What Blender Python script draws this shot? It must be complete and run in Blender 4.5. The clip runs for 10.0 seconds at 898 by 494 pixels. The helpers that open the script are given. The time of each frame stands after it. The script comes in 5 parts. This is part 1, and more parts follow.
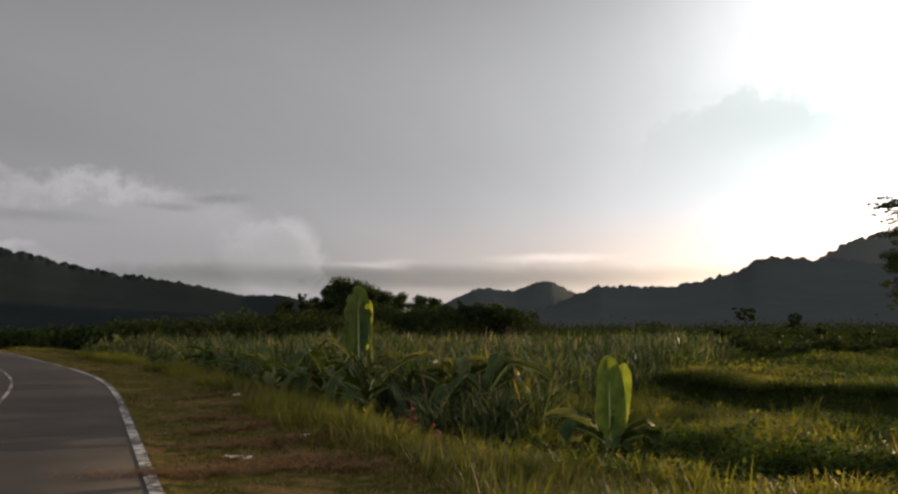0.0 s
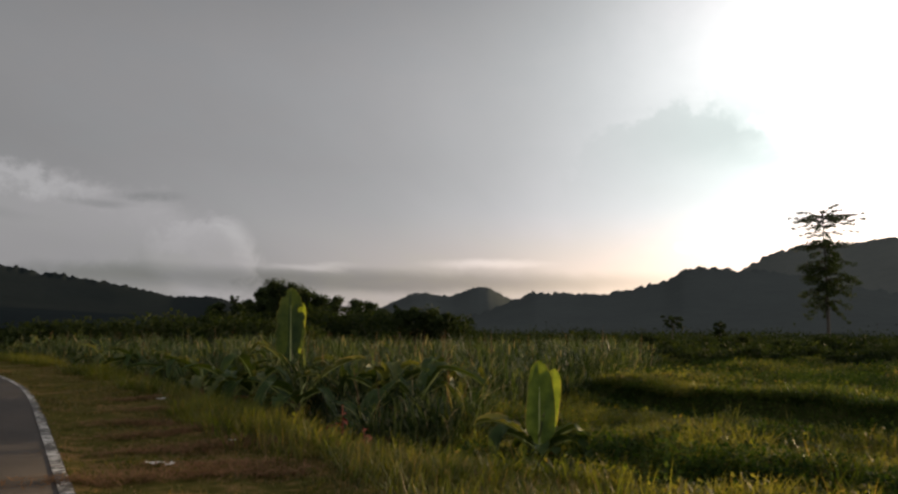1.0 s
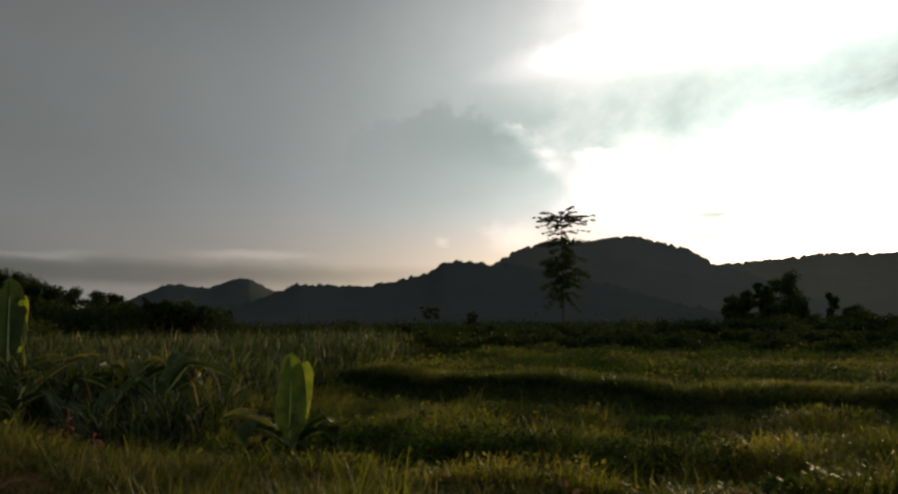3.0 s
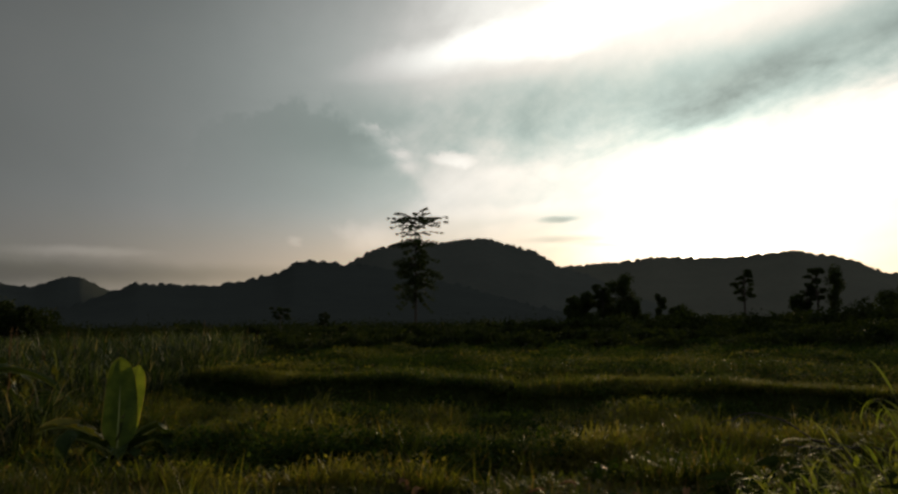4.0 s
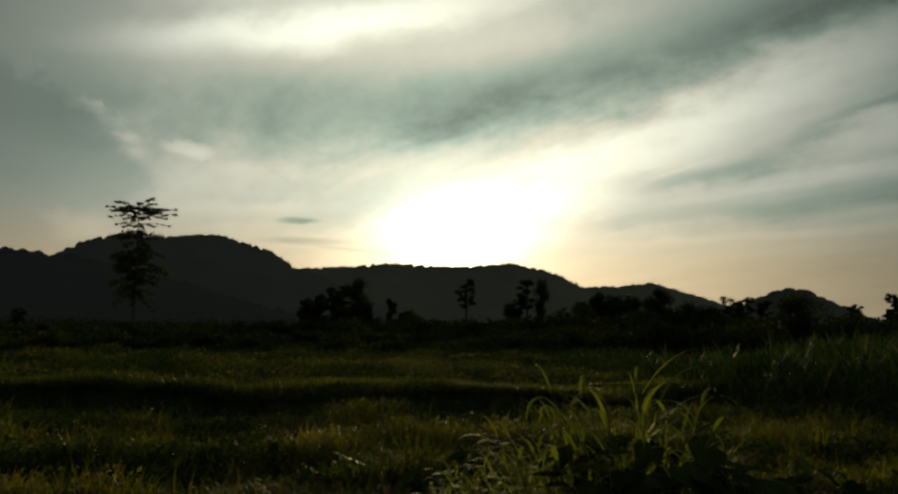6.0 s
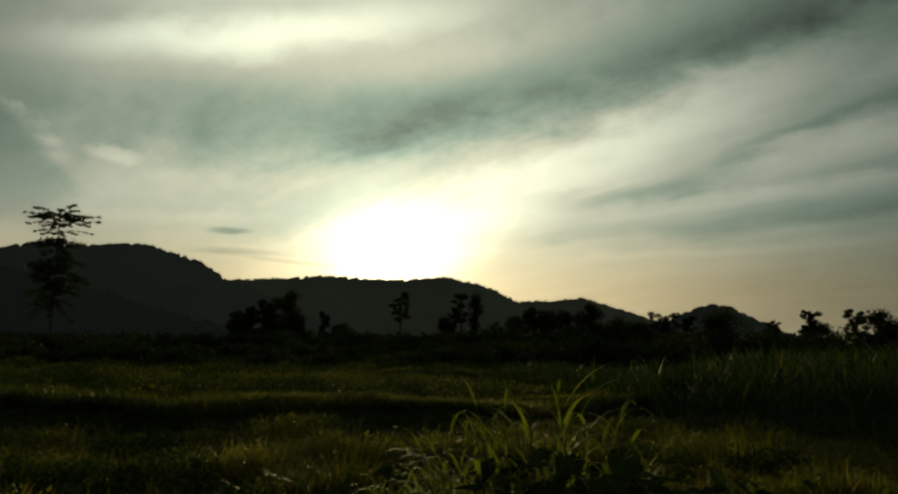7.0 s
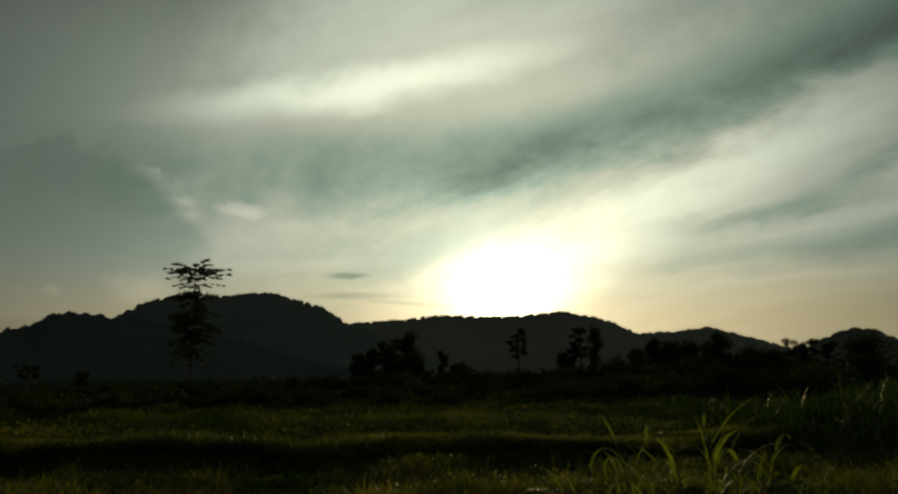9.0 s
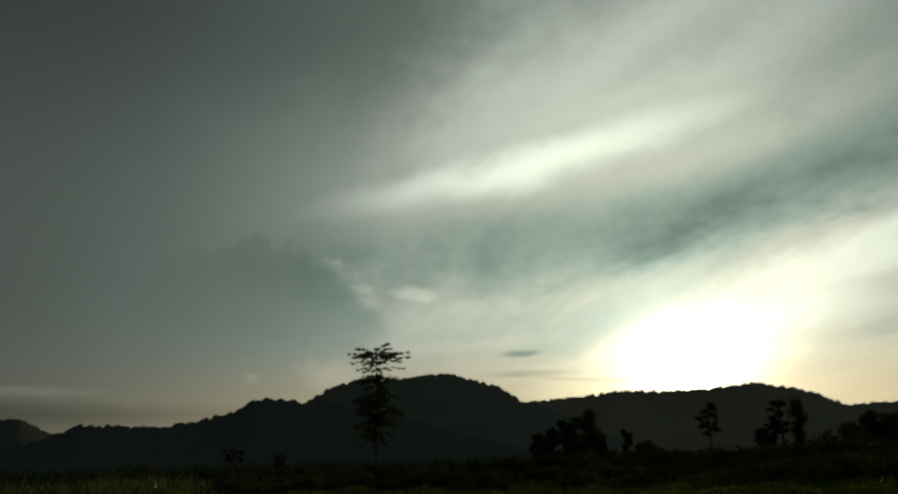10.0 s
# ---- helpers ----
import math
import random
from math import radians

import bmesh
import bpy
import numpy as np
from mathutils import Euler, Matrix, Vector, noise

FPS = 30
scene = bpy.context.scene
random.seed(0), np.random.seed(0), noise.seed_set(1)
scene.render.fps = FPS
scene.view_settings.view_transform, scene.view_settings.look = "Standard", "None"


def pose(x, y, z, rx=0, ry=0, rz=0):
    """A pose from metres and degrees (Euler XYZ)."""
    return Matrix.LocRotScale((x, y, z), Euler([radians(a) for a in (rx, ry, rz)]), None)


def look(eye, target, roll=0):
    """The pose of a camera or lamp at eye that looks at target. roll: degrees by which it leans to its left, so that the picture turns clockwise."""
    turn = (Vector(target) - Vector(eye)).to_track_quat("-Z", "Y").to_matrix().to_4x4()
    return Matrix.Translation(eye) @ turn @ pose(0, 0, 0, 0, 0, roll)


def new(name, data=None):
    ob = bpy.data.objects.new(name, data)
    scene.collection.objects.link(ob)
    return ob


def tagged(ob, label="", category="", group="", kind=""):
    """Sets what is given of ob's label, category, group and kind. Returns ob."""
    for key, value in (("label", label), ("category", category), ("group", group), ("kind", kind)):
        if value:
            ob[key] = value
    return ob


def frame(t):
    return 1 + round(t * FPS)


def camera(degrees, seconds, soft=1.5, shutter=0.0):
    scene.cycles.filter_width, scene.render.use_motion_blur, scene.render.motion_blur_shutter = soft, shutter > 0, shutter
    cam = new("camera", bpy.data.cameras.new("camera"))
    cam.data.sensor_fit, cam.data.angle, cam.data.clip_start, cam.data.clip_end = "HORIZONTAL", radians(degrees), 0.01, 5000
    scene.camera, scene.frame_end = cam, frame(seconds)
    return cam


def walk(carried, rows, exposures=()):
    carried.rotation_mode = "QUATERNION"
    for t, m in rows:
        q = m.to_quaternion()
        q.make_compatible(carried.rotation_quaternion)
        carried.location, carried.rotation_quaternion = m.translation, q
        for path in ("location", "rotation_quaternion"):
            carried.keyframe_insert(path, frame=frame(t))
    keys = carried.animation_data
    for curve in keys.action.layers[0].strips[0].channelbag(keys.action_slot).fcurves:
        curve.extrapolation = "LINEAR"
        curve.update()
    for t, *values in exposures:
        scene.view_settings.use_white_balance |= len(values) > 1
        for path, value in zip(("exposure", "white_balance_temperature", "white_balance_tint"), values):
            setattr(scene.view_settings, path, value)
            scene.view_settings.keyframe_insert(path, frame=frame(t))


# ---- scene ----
import colorsys
from collections import defaultdict

# ---------------------------------------------------------------- camera
# The camera is held at arm's length by somebody who turns on the spot.
LENS, EYE, ARM = 64.26, 1.55, 0.450
cam = camera(LENS, 10.0, soft=2.5)
# seconds, yaw, pitch, roll
ROWS = [
    (0, 0.00, 6.19, -0.10),
    (0.5, -2.11, 6.49, 0.36),
    (1, -5.02, 6.58, 0.57),
    (1.5, -8.77, 6.56, 0.13),
    (2, -13.27, 6.49, 0.17),
    (2.5, -18.33, 6.25, 0.16),
    (4, -35.46, 5.94, -0.52),
    (4.5, -41.27, 6.35, -0.07),
    (5, -46.46, 6.34, -0.48),
    (5.5, -52.47, 6.13, 0.15),
    (7, -61.51, 7.31, 0.89),
    (7.5, -66.73, 8.43, 1.13),
    (8, -72.07, 9.01, 1.14),
    (8.5, -65.96, 9.18, 0.38),
    (9, -52.43, 10.24, -0.91),
    (9.5, -44.59, 15.72, -1.36),
    (10, -38.73, 16.64, -1.48),
]


def held(yaw, pitch, roll):
    y = radians(yaw)
    return pose(-math.sin(y) * ARM, math.cos(y) * ARM - ARM, EYE, 0, 0, yaw) @ pose(0, 0, 0, 90 + pitch) @ pose(0, 0, 0, 0, 0, roll)


# seconds, stops, kelvin, tint
EXPOSURES = [
    (0.0, 0.74, 6600, 12), (1.0, 0.54, 6600, 11), (2.5, -0.08, 6550, 7), (4.0, -0.97, 6600, 2), (4.5, -1.25, 6650, 0), (5.5, -1.52, 6850, -6),
    (7.5, -1.78, 7400, -20), (9.0, -1.85, 7100, -19), (10.0, -1.80, 6600, -17),
]
walk(cam, [(t, held(yaw, pitch, roll)) for t, yaw, pitch, roll in ROWS], EXPOSURES)

# ---------------------------------------------------------------- world and sun
SUN_BEARING, SUN_HEIGHT = 56.6, 5.3
SUN_DIR = Vector((math.sin(radians(SUN_BEARING)) * math.cos(radians(SUN_HEIGHT)), math.cos(radians(SUN_BEARING)) * math.cos(radians(SUN_HEIGHT)), math.sin(radians(SUN_HEIGHT))))


class Nodes:
    """Short ways to write node arithmetic."""

    def __init__(self, tree):
        self.tree = tree
        tree.nodes.clear()

    def add(self, kind, inputs=(), operation="", blend=""):
        n = self.tree.nodes.new(kind)
        if operation:
            n.operation = operation
        if blend:
            n.data_type, n.blend_type = "RGBA", blend
        for k, v in (inputs.items() if isinstance(inputs, dict) else enumerate(inputs)):
            if isinstance(v, bpy.types.NodeSocket):
                self.tree.links.new(v, n.inputs[k])
            elif v is not None:
                n.inputs[k].default_value = v
        return n

    def m(self, op, *values, clamp=False):
        n = self.add("ShaderNodeMath", values, operation=op)
        n.use_clamp = clamp
        return n.outputs[0]

    def step(self, value, low, high, to_low=0.0, to_high=1.0):
        n = self.add("ShaderNodeMapRange", {"Value": value, "From Min": low, "From Max": high, "To Min": to_low, "To Max": to_high})
        n.interpolation_type = "SMOOTHSTEP"
        return n.outputs[0]

    def noise(self, vector, scale, detail=4.0, rough=0.55, distort=0.0):
        return self.add("ShaderNodeTexNoise", {"Vector": vector, "Scale": scale, "Detail": detail, "Roughness": rough, "Distortion": distort}).outputs[0]

    def mix(self, fac, a, b, blend="MIX"):
        n = self.add("ShaderNodeMix", blend=blend)
        for k, v in ((0, fac), (6, a), (7, b)):
            if isinstance(v, bpy.types.NodeSocket):
                self.tree.links.new(v, n.inputs[k])
            else:
                n.inputs[k].default_value = v if k == 0 else (*v, 1.0)
        return n.outputs[2]

    def scaled(self, vector, x, y, z):
        return self.add("ShaderNodeVectorMath", (vector, (x, y, z)), operation="MULTIPLY").outputs[0]

    def ramp(self, value, *stops):
        n = self.add("ShaderNodeValToRGB", (value,))
        e = n.color_ramp.elements
        while len(e) < len(stops):
            e.new(0.5)
        for el, (at, colour) in zip(e, stops):
            el.position, el.color = at, (*colour, 1.0)
        return n.outputs[0]


# Clouds by bearing, height, half width, half thickness (degrees), tilt, gain, softness, raggedness: gain above 0 brightens, below 0 thickens the cloud.
CLOUDS = [
    (46.0, 22.7, 12.0, 1.25, 9, 0.95, 0.95, 0.4),    # bright strip
    (54.0, 29.5, 22.0, 5.5, 12, 0.46, 0.9, 0.9),    # bright veil above it
    (60.0, 30.0, 7.0, 1.3, 16, -0.26, 0.9, 0.6),
    (73.0, 28.5, 8.0, 2.6, 16, -0.28, 0.9, 0.7),
    (49.0, 16.8, 18.0, 2.8, 4, -0.46, 0.85, 0.28),   # dark bar over the sun
    (71.0, 19.8, 16.0, 2.2, 10, -0.36, 0.85, 0.35),
    (91.0, 24.8, 15.0, 4.2, 10, -0.42, 0.9, 0.6),
    (57.0, 11.6, 9.0, 1.6, 14, -0.10, 0.9, 0.5),
    (67.0, 12.2, 16.0, 1.9, 20, 0.52, 0.95, 0.4),   # bright gap below it
    (83.0, 18.3, 10.0, 1.8, 20, 0.24, 0.95, 0.6),
    (62.0, 7.4, 6.0, 1.5, 20, 0.45, 0.95, 0.4),     # lit cloud over the sun
    (78.0, 9.5, 13.0, 5.5, 12, 0.16, 0.95, 0.2),
    (97.0, 17.0, 9.0, 1.2, 10, -0.34, 0.9, 0.4),    # streaks away from the sun
    (76.0, 11.7, 7.0, 0.6, 5, -0.26, 0.9, 0.35),
    (85.5, 14.3, 6.0, 0.6, 17, -0.24, 0.9, 0.35),
    (81.0, 9.0, 13.0, 0.75, 4, -0.22, 0.9, 0.3),
    (90.0, 11.3, 10.0, 0.6, 6, 0.16, 0.9, 0.3),
    (96.0, 14.4, 9.0, 0.8, 9, 0.14, 0.9, 0.3),
    (97.0, 12.7, 10.0, 0.6, 7, -0.14, 0.9, 0.3),
    (84.0, 6.9, 12.0, 0.35, 2, 0.10, 0.9, 0.2),
    (101.0, 4.5, 19.0, 7.0, 0, -0.36, 0.95, 0.2),
    (104.0, 21.0, 18.0, 9.0, 0, -0.26, 0.95, 0.4),
    (44.2, 8.0, 1.3, 0.24, 2, -0.40, 0.7, 0.10),    # small bars low beside the sun
    (45.3, 6.3, 3.0, 0.24, 0, -0.26, 0.8, 0.12),
    (50.5, 5.65, 4.6, 0.15, -4, -0.24, 0.8, 0.08),
    (40.5, 8.8, 6.0, 0.45, 4, 0.10, 0.9, 0.2),
    (28.9, 6.7, 2.0, 0.9, 0, 0.20, 0.8, 0.5),       # low puffs beside the flat-topped hill
    (23.4, 6.3, 0.5, 0.3, 0, 0.18, 0.8, 0.3),
    (-2.0, 3.7, 21.0, 0.8, 0, -0.40, 0.7, 0.12),    # low bar over the far hills
    (-6.0, 4.75, 3.0, 0.24, 0, 0.30, 0.9, 0.15),
    (8.0, 5.25, 3.6, 0.30, 0, 0.34, 0.9, 0.15),
    (-21.4, 8.9, 1.8, 0.26, 0, -0.22, 0.8, 0.12),
    (-18.4, 9.6, 2.0, 0.30, 4, -0.20, 0.8, 0.12),
    (-31.0, 7.6, 4.0, 0.35, -3, -0.18, 0.9, 0.2),
    (-23.0, 4.6, 13.0, 2.2, 0, -0.14, 0.9, 0.2),
]

# Heaps of cloud with lit rims: bearing, height, half width, half thickness, tilt, gain of the body, gain of the rim, way to the lit side (bearing, height), raggedness, softness.
HEAPS = [
    (-25.0, 7.3, 10.0, 3.0, -1, 0.13, 0.50, 0.1, 1.0, 0.8, 0.34),
    (-14.0, 5.4, 3.6, 3.0, 0, 0.16, 0.28, 0.8, 0.6, 0.9, 0.26),
    (-34.5, 10.4, 3.4, 0.9, -6, 0.03, 0.45, 0.1, 0.6, 0.6, 0.3),
    (-34.0, 5.4, 6.0, 1.0, -8, 0.04, 0.34, 0.2, 0.7, 0.6, 0.3),
    (35.7, 12.95, 1.6, 0.55, -6, 0.34, 0.0, 0.3, 0.3, 0.2, 0.5),
]
# the head of the grey mass that stands before the bright sky
HEAD = (23.4, 10.2, 9.6, 6.6, 0, -0.12, 1.0, 0.55, 0.15, 0.95, 0.10)


def build_world():
    w = bpy.data.worlds.new("evening_sky")
    scene.world = w
    w.use_nodes = True
    n = Nodes(w.node_tree)
    way = n.add("ShaderNodeTexCoord").outputs["Generated"]
    xyz = n.add("ShaderNodeSeparateXYZ", (way,)).outputs
    bearing = n.m("DEGREES", n.m("ARCTAN2", xyz[0], xyz[1]))
    height = n.m("DEGREES", n.m("ARCSINE", xyz[2]))
    up = n.m("ADD", n.m("MAXIMUM", xyz[2], 0.0), 0.16)
    # cloud base as a flat sheet seen in perspective, drawn out along the wind
    east, north = n.m("DIVIDE", xyz[0], up), n.m("DIVIDE", xyz[1], up)
    along = n.m("ADD", n.m("MULTIPLY", east, 0.31), n.m("MULTIPLY", north, 0.95))
    across = n.m("ADD", n.m("MULTIPLY", east, 0.95), n.m("MULTIPLY", north, -0.31))
    sheet = n.add("ShaderNodeCombineXYZ", (n.m("MULTIPLY", along, 0.42), across, 0.0)).outputs[0]
    combed = n.add("ShaderNodeCombineXYZ", (n.m("MULTIPLY", along, 0.16), across, 3.0)).outputs[0]
    wide = n.noise(sheet, 0.8, 3.0, 0.5, 0.4)
    streak = n.noise(sheet, 2.6, 6.0, 0.56, 0.5)
    comb = n.noise(combed, 5.0, 5.0, 0.55, 0.3)
    fine = n.noise(n.scaled(way, 1, 1, 2.2), 10.0, 6.0, 0.55, 0.3)
    curl = n.noise(way, 30.0, 7.0, 0.65, 0.0)
    warp = n.m("ADD", n.m("SUBTRACT", streak, 0.5), n.m("MULTIPLY", n.m("SUBTRACT", fine, 0.5), 0.5))
    warp = n.m("ADD", warp, n.m("MULTIPLY", n.m("SUBTRACT", curl, 0.5), 0.10))
    dot = n.add("ShaderNodeVectorMath", (way, SUN_DIR), operation="DOT_PRODUCT").outputs["Value"]
    angle = n.m("DEGREES", n.m("ARCCOSINE", n.m("MINIMUM", dot, 1.0)))
    light = n.m("ADD", 0.14, n.m("MULTIPLY", 3.25, n.m("EXPONENT", n.m("DIVIDE", angle, -24.0))))
    # unseen sky behind the eye, brightened as added fill on the foreground
    fill_way = n.add("ShaderNodeVectorMath", (way, (math.sin(radians(215)), math.cos(radians(215)), 0.25)), operation="DOT_PRODUCT").outputs["Value"]
    light = n.m("ADD", light, n.step(fill_way, 0.1, 0.9, 0.0, 0.6))
    # the glare of the sun behind thin cloud
    glare = n.m("MULTIPLY", 12.0, n.m("EXPONENT", n.m("MULTIPLY", -1.0, n.m("POWER", n.m("DIVIDE", angle, 2.6), 1.15))))
    # edge of the smooth grey mass that fills the sky away from the sun
    climb = n.m("MULTIPLY", n.m("MAXIMUM", n.m("SUBTRACT", height, 21.0), 0.0), -0.60)
    rim = n.m("ADD", n.m("ADD", n.m("SUBTRACT", bearing, 32.0), n.m("MULTIPLY", warp, 9.0)), climb)
    broken = n.step(rim, -6.0, 5.0)
    high = n.step(height, 6.0, 14.0)
    rows = n.m("ADD", n.m("MULTIPLY", n.m("SUBTRACT", streak, 0.5), 0.70), n.m("ADD", n.m("MULTIPLY", n.m("SUBTRACT", comb, 0.5), 0.25), n.m("ADD", n.m("MULTIPLY", n.m("SUBTRACT", fine, 0.5), 0.60), n.m("MULTIPLY", n.m("SUBTRACT", curl, 0.5), 0.26))))
    gain = n.m("MULTIPLY", n.m("MULTIPLY", rows, n.step(height, 4.0, 15.0, 0.30, 0.9)), n.m("ADD", n.m("MULTIPLY", broken, 0.90), 0.10))
    gain = n.m("ADD", gain, n.m("MULTIPLY", n.m("SUBTRACT", wide, 0.5), 0.22))
    gain = n.m("ADD", gain, n.m("MULTIPLY", n.m("SUBTRACT", n.m("MULTIPLY", broken, 0.24), 0.14), high))
    for a, e, sa, se, tilt, g, soft, rag in CLOUDS:
        c, s = math.cos(radians(tilt)), math.sin(radians(tilt))
        da = n.m("SUBTRACT", n.m("ADD", bearing, n.m("MULTIPLY", warp, 14.0 * rag)), a)
        de = n.m("SUBTRACT", n.m("ADD", height, n.m("MULTIPLY", warp, -7.0 * rag)), e)
        u = n.m("DIVIDE", n.m("ADD", n.m("MULTIPLY", da, c), n.m("MULTIPLY", de, s)), sa)
        v = n.m("DIVIDE", n.m("SUBTRACT", n.m("MULTIPLY", de, c), n.m("MULTIPLY", da, s)), se)
        r = n.m("SQRT", n.m("ADD", n.m("MULTIPLY", u, u), n.m("MULTIPLY", v, v)))
        gain = n.m("ADD", gain, n.step(r, 1.0 - soft, 1.0 + soft, g, 0.0))
    puff = n.m("ADD", n.m("SUBTRACT", curl, 0.5), n.m("MULTIPLY", n.m("SUBTRACT", fine, 0.5), 0.5))

    def heap(a, e, sa, se, tilt, rag, soft):
        c, s = math.cos(radians(tilt)), math.sin(radians(tilt))
        da = n.m("SUBTRACT", n.m("ADD", bearing, n.m("MULTIPLY", puff, 5.0 * rag)), a)
        de = n.m("SUBTRACT", n.m("ADD", height, n.m("MULTIPLY", puff, -6.0 * rag)), e)
        u = n.m("DIVIDE", n.m("ADD", n.m("MULTIPLY", da, c), n.m("MULTIPLY", de, s)), sa)
        v = n.m("DIVIDE", n.m("SUBTRACT", n.m("MULTIPLY", de, c), n.m("MULTIPLY", da, s)), se)
        return n.step(n.m("SQRT", n.m("ADD", n.m("MULTIPLY", u, u), n.m("MULTIPLY", v, v))), 1.0 - soft, 1.0 + soft, 1.0, 0.0)

    def lit_heap(a, e, sa, se, tilt, body, rim_gain, ra, re, rag, soft):
        whole, shifted = heap(a, e, sa, se, tilt, rag, soft), heap(a - ra, e - re, sa, se, tilt, rag, soft)
        lit = n.m("MULTIPLY", n.m("MULTIPLY", n.m("MAXIMUM", n.m("SUBTRACT", whole, shifted), 0.0), patchy), rim_gain)
        return n.m("MULTIPLY", whole, body), lit

    patchy = n.step(fine, 0.38, 0.62, 0.25, 1.0)
    for values in HEAPS:
        for value in lit_heap(*values):
            gain = n.m("ADD", gain, value)
    body, lit = lit_heap(*HEAD)
    gain = n.m("ADD", gain, n.m("MULTIPLY", body, n.m("MULTIPLY", n.step(bearing, 10.0, 26.0), n.step(height, 4.0, 11.0))))
    gain = n.m("ADD", gain, n.m("MULTIPLY", lit, n.m("MULTIPLY", n.step(bearing, 26.0, 30.0), n.step(height, 11.0, 13.5))))
    light = n.m("MULTIPLY", light, n.m("MAXIMUM", n.m("ADD", 1.0, gain), 0.25))
    light = n.m("MULTIPLY", light, n.m("SUBTRACT", 1.0, n.m("MULTIPLY", n.step(height, 18.0, 34.0, 0.0, 0.40), n.m("SUBTRACT", 1.0, broken))))
    shaded = n.m("MULTIPLY", n.step(bearing, 6.0, 36.0, 0.32, 0.0), n.step(bearing, -45.0, 2.0, 0.15, 1.0))
    light = n.m("MULTIPLY", light, n.m("SUBTRACT", 1.0, shaded))
    light = n.m("ADD", light, glare)
    # colour: blue grey away from the sun, warm beside it
    tone = n.mix(n.step(angle, 6.0, 42.0), (1.10, 0.98, 0.90), (0.985, 0.975, 1.01))
    tone = n.mix(n.m("MULTIPLY", n.step(gain, -0.45, 0.15, 0.75, 0.0), n.step(bearing, -5.0, 40.0, 0.25, 1.0)), tone, (0.79, 0.985, 0.96))
    low = n.m("MULTIPLY", n.step(height, 3.0, 10.0, 1.0, 0.0), n.step(angle, 18.0, 78.0, 1.0, 0.0))
    tone = n.mix(low, tone, (1.27, 0.95, 0.70))
    cloud = n.mix(1.0, tone, n.add("ShaderNodeCombineColor", (light, light, light)).outputs[0], "MULTIPLY")
    sky = n.add("ShaderNodeTexSky")
    sky.sky_type, sky.sun_disc = "NISHITA", False
    sky.sun_elevation, sky.sun_rotation = radians(SUN_HEIGHT), radians(SUN_BEARING)
    clear = n.mix(1.0, sky.outputs[0], (0.10, 0.10, 0.10), "MULTIPLY")
    cover = n.step(fine, 0.42, 0.62, 0.98, 0.93)
    both = n.mix(cover, clear, cloud)
    both = n.mix(n.step(height, -3.0, -0.3), (0.05, 0.05, 0.045), both)
    n.add("ShaderNodeOutputWorld", (n.add("ShaderNodeBackground", (both, 1.0)).outputs[0],))


build_world()
sun = new("sun", bpy.data.lights.new("sun", "SUN"))
sun.data.energy, sun.data.angle, sun.data.color = 5.0, radians(1.2), (1.0, 0.72, 0.40)
sun.matrix_world = look(SUN_DIR * 50, (0, 0, 0))

# ---------------------------------------------------------------- materials


def material(name):
    m = bpy.data.materials.new(name)
    m.use_nodes = True
    return m, Nodes(m.node_tree)


def finish(n, colour, rough=0.8, bump=None, strength=0.4, distance=0.02, translucent=0.0, through_colour=None, spec=0.3):
    inputs = {"Base Color": colour, "Roughness": rough, "Specular IOR Level": spec}
    if bump is not None:
        normal = n.add("ShaderNodeBump", {"Height": bump, "Strength": strength, "Distance": distance}).outputs[0]
        inputs["Normal"] = normal
    shader = n.add("ShaderNodeBsdfPrincipled", inputs).outputs[0]
    if translucent:
        t = n.add("ShaderNodeBsdfTranslucent", {"Color": through_colour if through_colour is not None else colour}).outputs[0]
        shader = n.add("ShaderNodeMixShader", (translucent, shader, t)).outputs[0]
    n.add("ShaderNodeOutputMaterial", (shader,))


def place_of(n):
    return n.add("ShaderNodeNewGeometry").outputs["Position"]


def leafy(name, dark, mid, pale, translucent=0.4, rough=0.5, scale=0.35, dry=None, dry_share=0.15, each=0.55, spec=0.09):
    """Blades and leaves: each its own shade, with broad patches of drier and greener growth."""
    m, n = material(name)
    isle = n.add("ShaderNodeNewGeometry").outputs["Random Per Island"]
    p = place_of(n)
    patch = n.noise(p, scale, 3.0)
    v = n.m("ADD", n.m("MULTIPLY", isle, each), n.m("MULTIPLY", n.step(patch, 0.3, 0.7), 1.0 - each))
    stops = [(0.1, dark), (0.5, mid), (0.9, pale)]
    colour = n.ramp(v, *stops)
    if dry:
        share = n.m("GREATER_THAN", n.m("FRACT", n.m("MULTIPLY", isle, 17.3)), 1 - dry_share)
        colour = n.mix(share, colour, dry)
    glow = n.mix(1.0, colour, (1.5, 1.65, 0.55), "MULTIPLY")
    finish(n, colour, rough, translucent=translucent, through_colour=glow, spec=spec)
    return m


def make_asphalt():
    m, n = material("asphalt")
    p = place_of(n)
    grit = n.noise(p, 160.0, 3.0)
    worn = n.noise(p, 0.9, 4.0)
    c = n.ramp(n.m("ADD", n.m("MULTIPLY", grit, 0.5), n.m("MULTIPLY", worn, 0.5)), (0.3, (0.020, 0.017, 0.015)), (0.55, (0.038, 0.032, 0.028)), (0.75, (0.060, 0.050, 0.043)))
    finish(n, c, 0.85, grit, 0.5, 0.01, spec=0.2)
    return m


